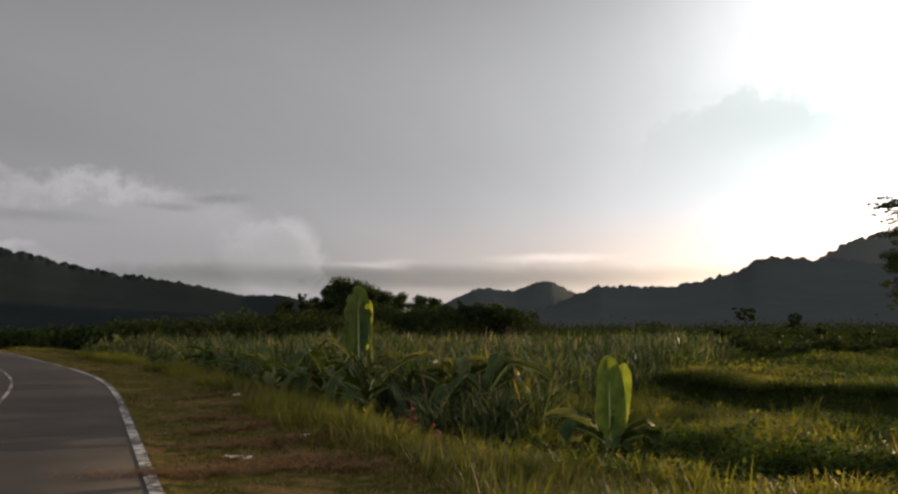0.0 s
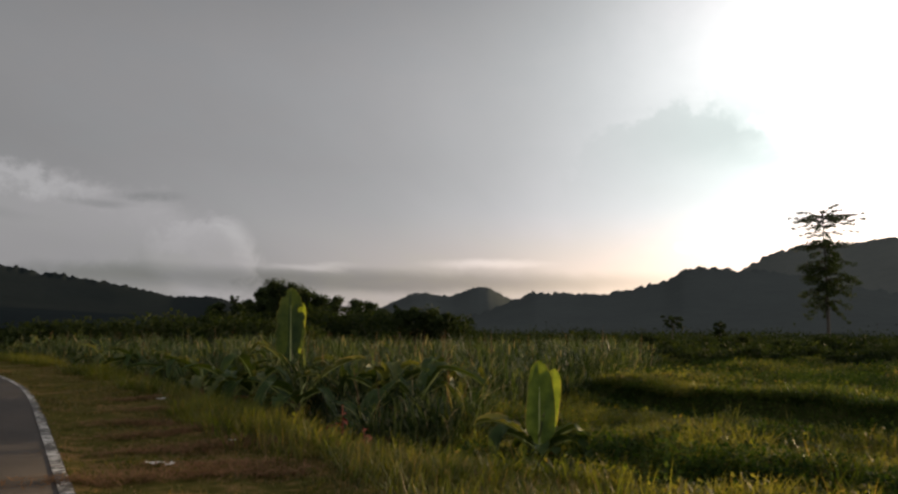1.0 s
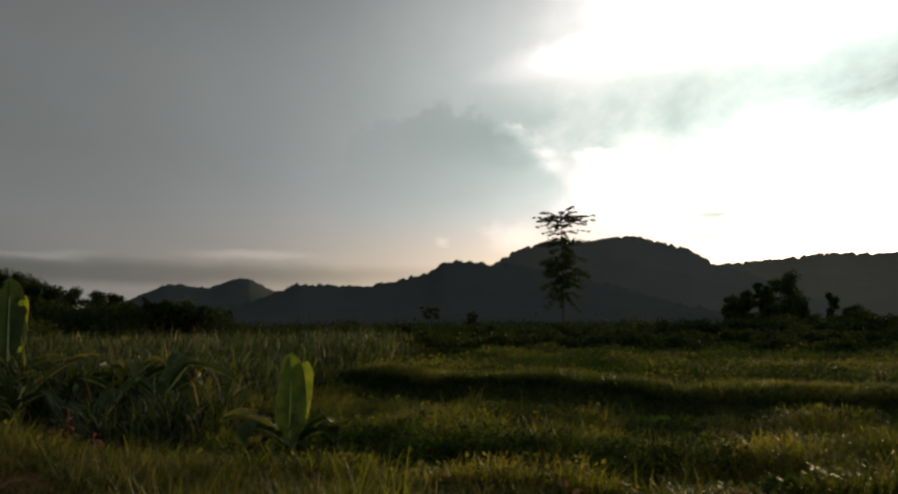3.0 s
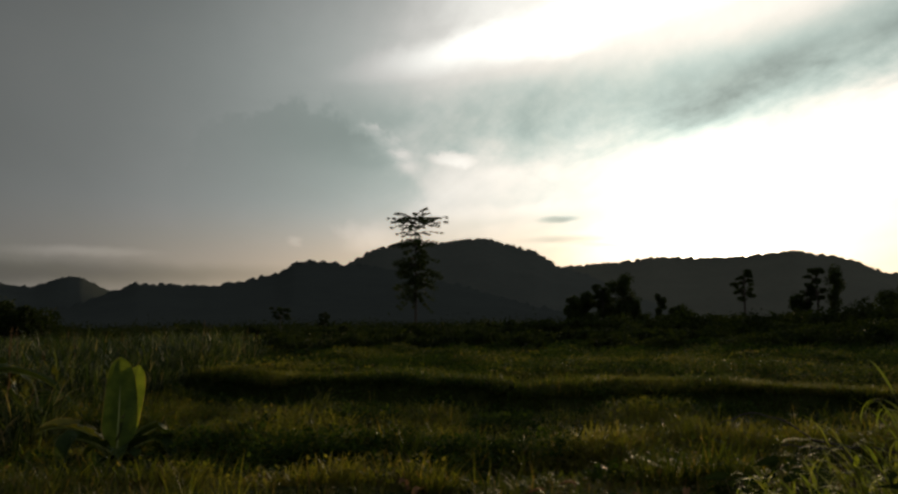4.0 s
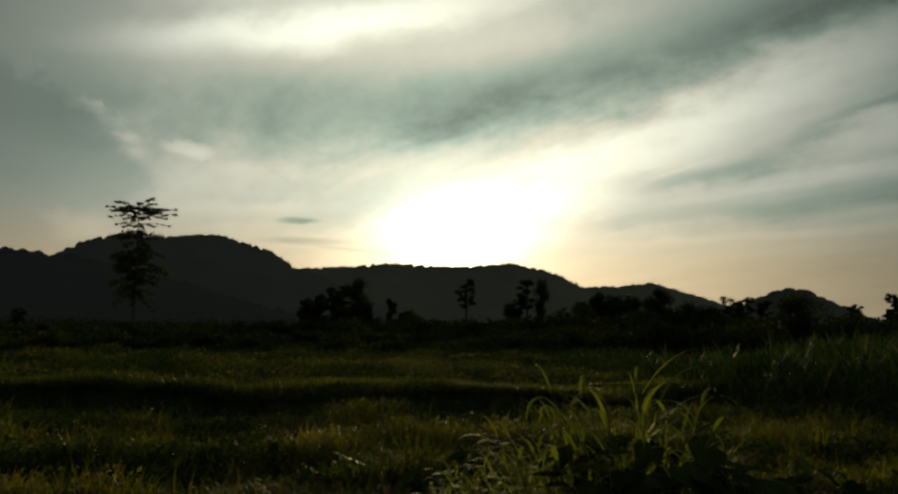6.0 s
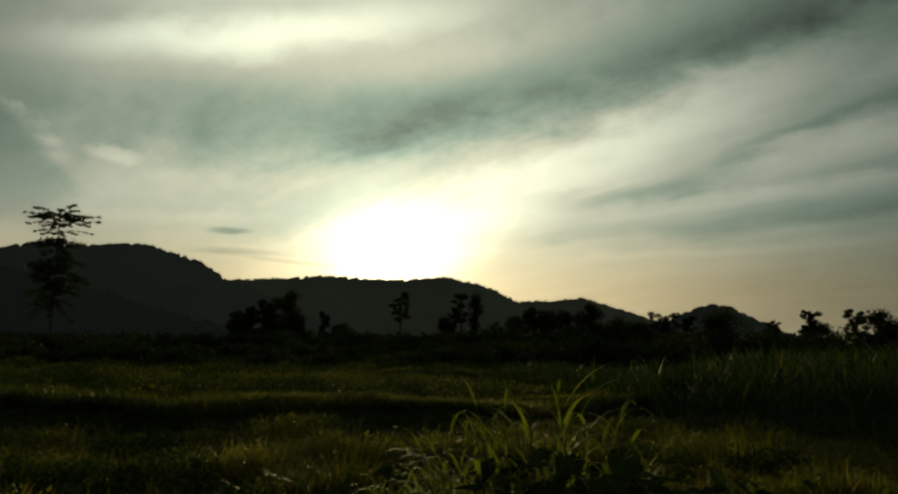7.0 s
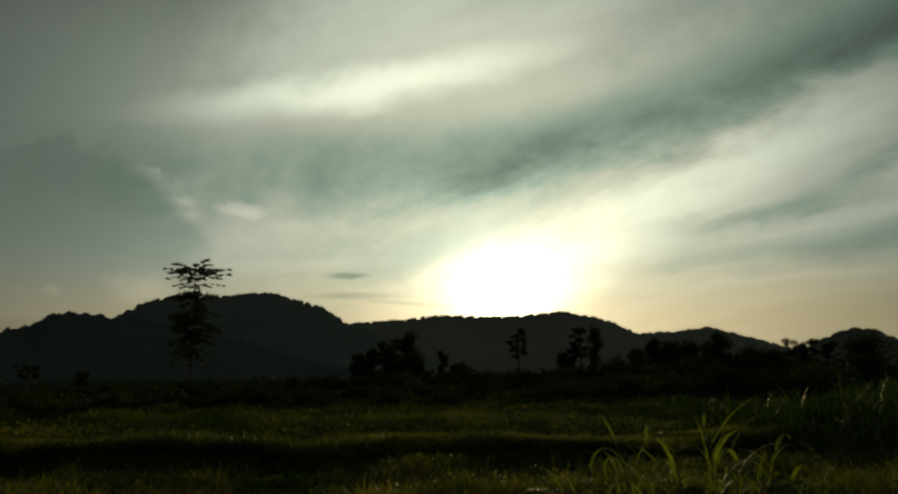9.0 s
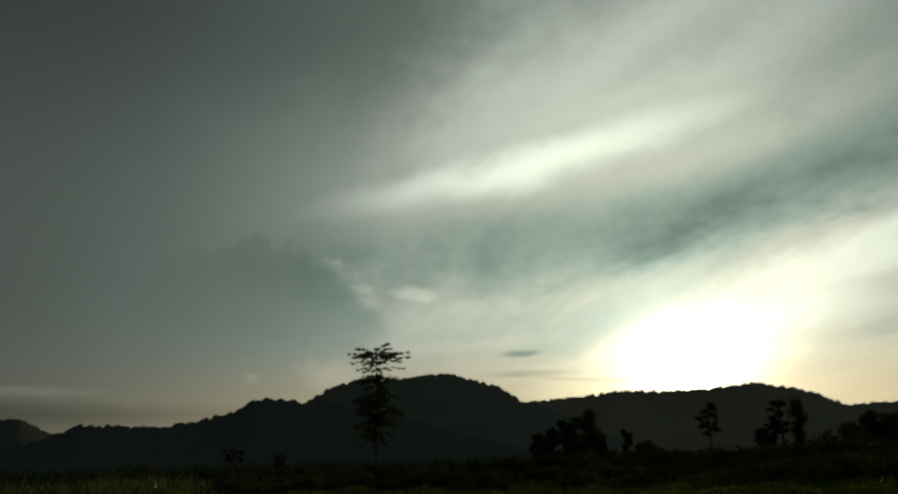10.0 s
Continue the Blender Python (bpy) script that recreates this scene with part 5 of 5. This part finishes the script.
        build_shrub(x, y, far * math.tan(radians(rng.uniform(0.5, 1.0) * float(np.interp(b, [44, 60, 66, 80, 86, 94, 106], [0.5, 0.7, 1.6, 1.5, 1.35, 1.7, 1.8])))) + 2.2, rng.uniform(4.0, 7.0), "dark scrub bush at the foot of the trees", 700 + k, group="scrub under the tree line")
    for k in range(34):      # nearer scrub before the tree line
        b, far = 58 + 23 * (k + rng.random()) / 34, rng.uniform(44, 62)
        x, y = bearing_place(b, far)
        build_shrub(x, y, float(np.interp(b, [58, 63, 67, 81], [0.9, 1.5, 2.3, 2.6])) * rng.uniform(0.75, 1.1), rng.uniform(2.4, 4.2), "dark brown-green scrub bush on the field", 1300 + k, group="scrub before the tree line")
    for k in range(46):      # low thickets half way over the field
        b, far = 21 + 38 * (k + rng.random()) / 46, rng.uniform(39, 58)
        x, y = bearing_place(b, far)
        build_shrub(x, y, rng.uniform(0.7, 1.5), rng.uniform(1.8, 4.0), "low dark thicket on the fallow field", 1400 + k, group="thickets on the field")
    for k in range(34):      # undergrowth of the grove
        b, far = -14 + 20 * (k + rng.random()) / 34, rng.uniform(140, 172)
        x, y = bearing_place(b, far)
        build_shrub(x, y, far * math.tan(radians(rng.uniform(0.8, 2.0))) + 2.4, rng.uniform(8, 12), "dark undergrowth of the grove", 1000 + k, group="undergrowth of the grove")
    for k in range(64):      # bushes scattered over the plain
        b, far = rng.uniform(6, 62), rng.uniform(52, 95)
        x, y = bearing_place(b, far)
        build_shrub(x, y, rng.uniform(0.7, 1.5), rng.uniform(1.6, 3.6), "low green bush on the open field", 800 + k)
    for k in range(52):      # dark thickets in front of the hills
        b, far = 14 + 50 * (k + rng.random()) / 52, rng.uniform(70, 94)
        x, y = bearing_place(b, far)
        build_shrub(x, y, rng.uniform(1.1, 2.3), rng.uniform(3.0, 5.5), "dark thicket at the end of the open field", 1100 + k, group="thickets before the hills")
    for k, (b, far, h, w) in enumerate([(40.3, 60, 2.1, 2.4), (41.4, 63, 1.5, 2.2), (32.7, 92, 1.9, 2.6), (18.6, 80, 2.0, 2.2), (26.0, 90, 1.7, 2.6)]):
        x, y = bearing_place(b, far)
        build_shrub(x, y, h, w, "rounded dark bush on the open field", 900 + k)


# ---------------------------------------------------------------- near things
def blade_meshes(mat, rng):
    """A few grass leaves one metre long, in different bows; they lean along +x."""
    out = []
    for k in range(8):
        one = np.zeros(1)
        v, f = arching(one, one, one, one + 1.0, one + 1.0, one + 0.25 + 0.6 * rng.random(), one + 0.8 + 0.28 * k, one, 8)
        out.append(quick_mesh("leaf", v, f, mat, True))
    return out


def build_clump(x, y, height, stems, width, label, seed, leaf=0.34):
    """A clump of thin canes, each with arching leaves along its upper part."""
    rng = random.Random(seed)
    clump = tagged(new("grass_clump"), label, "grass clump", "grass clumps beside the verge")
    clump.location = (x, y, at_ground(x, y) - 0.02)
    meshes = blade_meshes(CLUMP, np.random.default_rng(seed))
    dry = blade_meshes(DEAD, np.random.default_rng(seed + 1))
    for k in range(stems):
        a, r = rng.uniform(0, 6.283), width * 0.5 * rng.random() ** 0.8
        long, lean = height * rng.uniform(0.50, 0.92) * (1 - 0.45 * (2 * r / width) ** 2), rng.uniform(0.0, 0.35)
        path = []
        for i in range(5):
            t = i / 4
            path.append(Vector((math.cos(a) * (r + lean * long * t * t), math.sin(a) * (r + lean * long * t * t), long * t * (1 - 0.12 * lean * t))))
        v, f = tube(path, [0.007 - 0.0045 * i / 4 for i in range(5)], 5)
        cane = part("cane", quick_mesh("cane", np.array([tuple(q) for q in v]), np.array(f), STEM, True), clump)
        for j in range(9):
            t = 0.2 + 0.8 * (j + rng.random()) / 9
            q = path[min(3, int(t * 4))].lerp(path[min(4, int(t * 4) + 1)], t * 4 % 1)
            size = leaf * rng.uniform(0.5, 1.2)
            old = j < 2 and rng.random() < 0.35
            ob = part("leaf", (dry if old else meshes)[rng.randrange(8)], cane)
            ob.matrix_basis = Matrix.Translation(q) @ pose(0, 0, 0, 0, 0, (135 if rng.random() < 0.45 else math.degrees(a)) + rng.gauss(0, 55)) @ Matrix.Diagonal((size, 0.021 * rng.uniform(0.5, 1.25), size, 1))
    return clump


def build_weed(x, y, height, count, label, seed, size=0.2):
    """A broad-leaved weed: stems with heart-shaped leaves, each leaf a part."""
    rng = random.Random(seed)
    weed = tagged(new("broadleaf_weed"), label, "weed", "broad-leaved weeds beside the verge")
    weed.location = (x, y, at_ground(x, y) - 0.02)
    outline = [(0, 0), (-0.08, 0.22), (0.10, 0.42), (0.42, 0.42), (0.75, 0.22), (1.0, 0.0)]
    verts = [(px, s * py, -0.10 * px * px + 0.18 * py) for s in (1, -1) for px, py in outline]
    faces = [(0, 5, 4, 1), (1, 4, 3, 2), (6, 7, 10, 11), (7, 8, 9, 10)]
    leaf = quick_mesh("leaf", np.array(verts), np.array(faces), WEED, True)
    for k in range(count):
        a, r = rng.uniform(0, 6.283), 0.4 * height * math.sqrt(rng.random())
        z = height * rng.uniform(0.3, 1.0) * (1 - 0.4 * r / height)
        tip = Vector((r * math.cos(a), r * math.sin(a), z))
        v, f = tube([(0.1 * tip.x, 0.1 * tip.y, 0), (0.7 * tip.x, 0.7 * tip.y, z * 0.6), tip], [0.006, 0.005, 0.003], 4)
        stem = part("stem", quick_mesh("stem", np.array([tuple(q) for q in v]), np.array(f), STEM), weed)
        s = size * rng.uniform(0.6, 1.3)
        part("leaf", leaf, stem).matrix_basis = Matrix.Translation(tip) @ pose(0, 0, 0, rng.uniform(-25, 25), rng.uniform(-10, 50), math.degrees(a) + rng.gauss(0, 40)) @ Matrix.Diagonal((s, s, s, 1))
    return weed


def build_branch(points, label):
    """A thin branch that springs from the ground under its first point."""
    pts = [Vector(p) for p in points]
    path = [pts[0]]
    for i in range(len(pts) - 1):
        for j in range(1, 5):
            path.append(pts[i].lerp(pts[i + 1], j / 4) + Vector((0, 0, 0.008 * math.sin(3.1 * (4 * i + j)))))
    back = (path[0] - path[4]) * 0.5
    base = Vector((path[0].x + back.x, path[0].y + back.y, at_ground(path[0].x + back.x, path[0].y + back.y)))
    start = base - path[0]
    whole = [start, start * 0.6, start * 0.2] + [p - path[0] for p in path]
    v, f = tube(whole, [0.007 - 0.004 * i / len(whole) for i in range(len(whole))], 6)
    ob = new("dead_branch", quick_mesh("dead_branch", np.array([tuple(q) for q in v]), np.array(f), BARK, True))
    ob.location = path[0]
    return tagged(ob, label, "branch")


def build_near():
    build_clump(3.60, 0.96, 1.52, 150, 0.62, "tall arching green grass clump beside the verge", 1)
    build_clump(3.80, 1.34, 1.22, 84, 0.6, "half-dry arching grass clump beside the verge", 2)
    build_clump(4.2, 1.95, 1.0, 36, 0.6, "low arching grass clump among weeds", 5, 0.30)
    build_clump(4.2, 0.2, 1.0, 24, 0.5, "arching green grass clump in the meadow", 3)
    build_clump(4.9, 2.6, 0.7, 16, 0.5, "low arching grass clump in the meadow", 4, 0.34)
    build_clump(4.4, -0.55, 1.0, 18, 0.5, "thin grass clump in the meadow", 6, 0.36)
    for k, (x, y, h, c) in enumerate([(3.50, 0.80, 1.16, 190), (3.42, 0.58, 1.12, 170), (3.62, 0.45, 1.0, 90), (2.1, 9.75, 0.5, 40), (2.6, 9.7, 0.45, 30), (5.15, 1.85, 0.8, 44), (5.3, 1.45, 0.8, 40), (5.4, 0.6, 0.9, 44), (5.5, 0.15, 0.85, 40), (4.9, 2.45, 0.7, 36), (4.0, 2.15, 0.72, 34), (4.45, 1.25, 0.7, 30), (4.4, -0.35, 0.75, 30), (5.2, 3.1, 0.5, 24), (4.2, 3.3, 0.45, 22)]):
        build_weed(x, y, h, c, "dark broad-leaved weed between the grass clumps", 60 + k, 0.14)
    build_branch([(4.27, 1.36, 0.81), (4.19, 1.53, 0.87), (4.13, 1.67, 0.9), (4.01, 1.9, 0.88), (3.92, 2.05, 0.89)], "thin dead branch lying across the weeds")
    build_branch([(4.11, 0.89, 0.92), (4.14, 0.76, 1.05), (4.18, 0.61, 1.13), (4.2, 0.46, 1.17), (4.23, 0.28, 1.18)], "thin bare branch sticking out of the grass clump")
    build_branch([(4.3, 1.89, 0.86), (4.23, 2.04, 0.88), (4.16, 2.16, 0.98), (4.07, 2.31, 1.02), (3.97, 2.47, 0.94)], "thin bowed dead branch above the weeds")
    # red flower stalks beside the young banana plant
    rng = random.Random(4)
    for k, (x, y, h) in enumerate([(-0.62, 11.8, 0.85), (-0.25, 11.1, 0.6), (-0.15, 11.15, 0.45), (-0.7, 11.6, 0.5)]):
        stalk = tagged(new("red_stalk"), "reddish dry flower stalk with small withered leaves", "weed", "red stalks by the banana plants")
        stalk.location = (x, y, at_ground(x, y) - 0.02)
        v, f = tube([(0, 0, 0), (0.02, 0.01, h * 0.5), (0.0, 0.03, h)], [0.012, 0.010, 0.006], 6)
        part("stem", quick_mesh("stem", np.array([tuple(q) for q in v]), np.array(f), RED_STALK, True), stalk)
        for j in range(9):
            leaf, _ = leaf_mesh(rng.uniform(0.10, 0.22), 0.05, rng.uniform(50, 120), 40, RED_STALK, j, 0.4, 0.2)
            part("withered_leaf", leaf, stalk).matrix_basis = pose(0.01, 0.01, h * rng.uniform(0.1, 0.9), 0, 0, rng.uniform(0, 360))
    # scraps on the verge
    for k, (x, y, sx, sy) in enumerate([(-2.54, 8.63, 0.20, 0.08), (-2.02, 10.25, 0.12, 0.07), (-4.56, 15.57, 0.16, 0.10), (-2.36, 8.58, 0.12, 0.06)]):
        bm = bmesh.new()
        bmesh.ops.create_grid(bm, x_segments=8, y_segments=5, size=0.5)
        for v in bm.verts:
            v.co = Vector((v.co.x * sx, v.co.y * sy, 0.10 * sy * math.sin(9 * v.co.x + 3 * v.co.y + k) + 0.25 * sy * abs(v.co.x) + 0.03))
        bmesh.ops.solidify(bm, geom=bm.faces, thickness=0.003)
        me = bpy.data.meshes.new("litter")
        bm.to_mesh(me)
        bm.free()
        me.materials.append(LITTER)
        ob = tagged(new("litter", me), "crumpled pale scrap of paper on the mown grass", "litter", "scraps on the verge")
        ob.matrix_basis = pose(x, y, at_ground(x, y) + 0.015, 0, 0, 25 * k)
    # dead leaves among the near grass
    for k in range(16):
        b, far = radians(rng.uniform(28, 78)), rng.uniform(5.6, 7.6)
        x, y = far * math.sin(b), far * math.cos(b)
        leaf, _ = leaf_mesh(rng.uniform(0.10, 0.2), rng.uniform(0.04, 0.08), rng.uniform(45, 85), rng.uniform(20, 90), DEAD, 70 + k, 0.6, 0.2, 0.05)
        ob = tagged(new("dead_leaf", leaf), "curled pale brown leaf caught in the grass", "leaf", "dead leaves in the near grass")
        ob.matrix_basis = pose(x, y, at_ground(x, y) + rng.uniform(0.02, 0.12), 0, 0, rng.uniform(0, 360))
    # swath of cut hay
    rng2 = np.random.default_rng(9)
    n = 6500
    u, w = rng2.normal(size=n), rng2.normal(size=n)
    rows = rng2.integers(0, 9, n)
    x = -1.75 + 0.5 * u + np.array([0, 0.3, -0.9, -1.3, -2.0, -2.4, -3.4, -0.2, -1.0])[rows]
    y = 8.75 + 0.16 * w + 0.15 * u + np.array([0, -0.5, 0.9, 2.2, 3.6, 5.4, 7.6, 1.5, -1.0])[rows]
    g = blades(x, y, ground_height(x, y) + rng2.uniform(0, 0.06, n), rng2.uniform(0.02, 0.05, n), np.full(n, 0.013), rng2.uniform(2.0, 6.0, n), rng2.uniform(0, 6.283, n), 0.2)
    stuff("cut_hay", g, DEAD, "swath of cut dry hay on the verge", "hay")


build_grasses()
build_bananas()
build_lone_tree()
build_trees()
build_near()
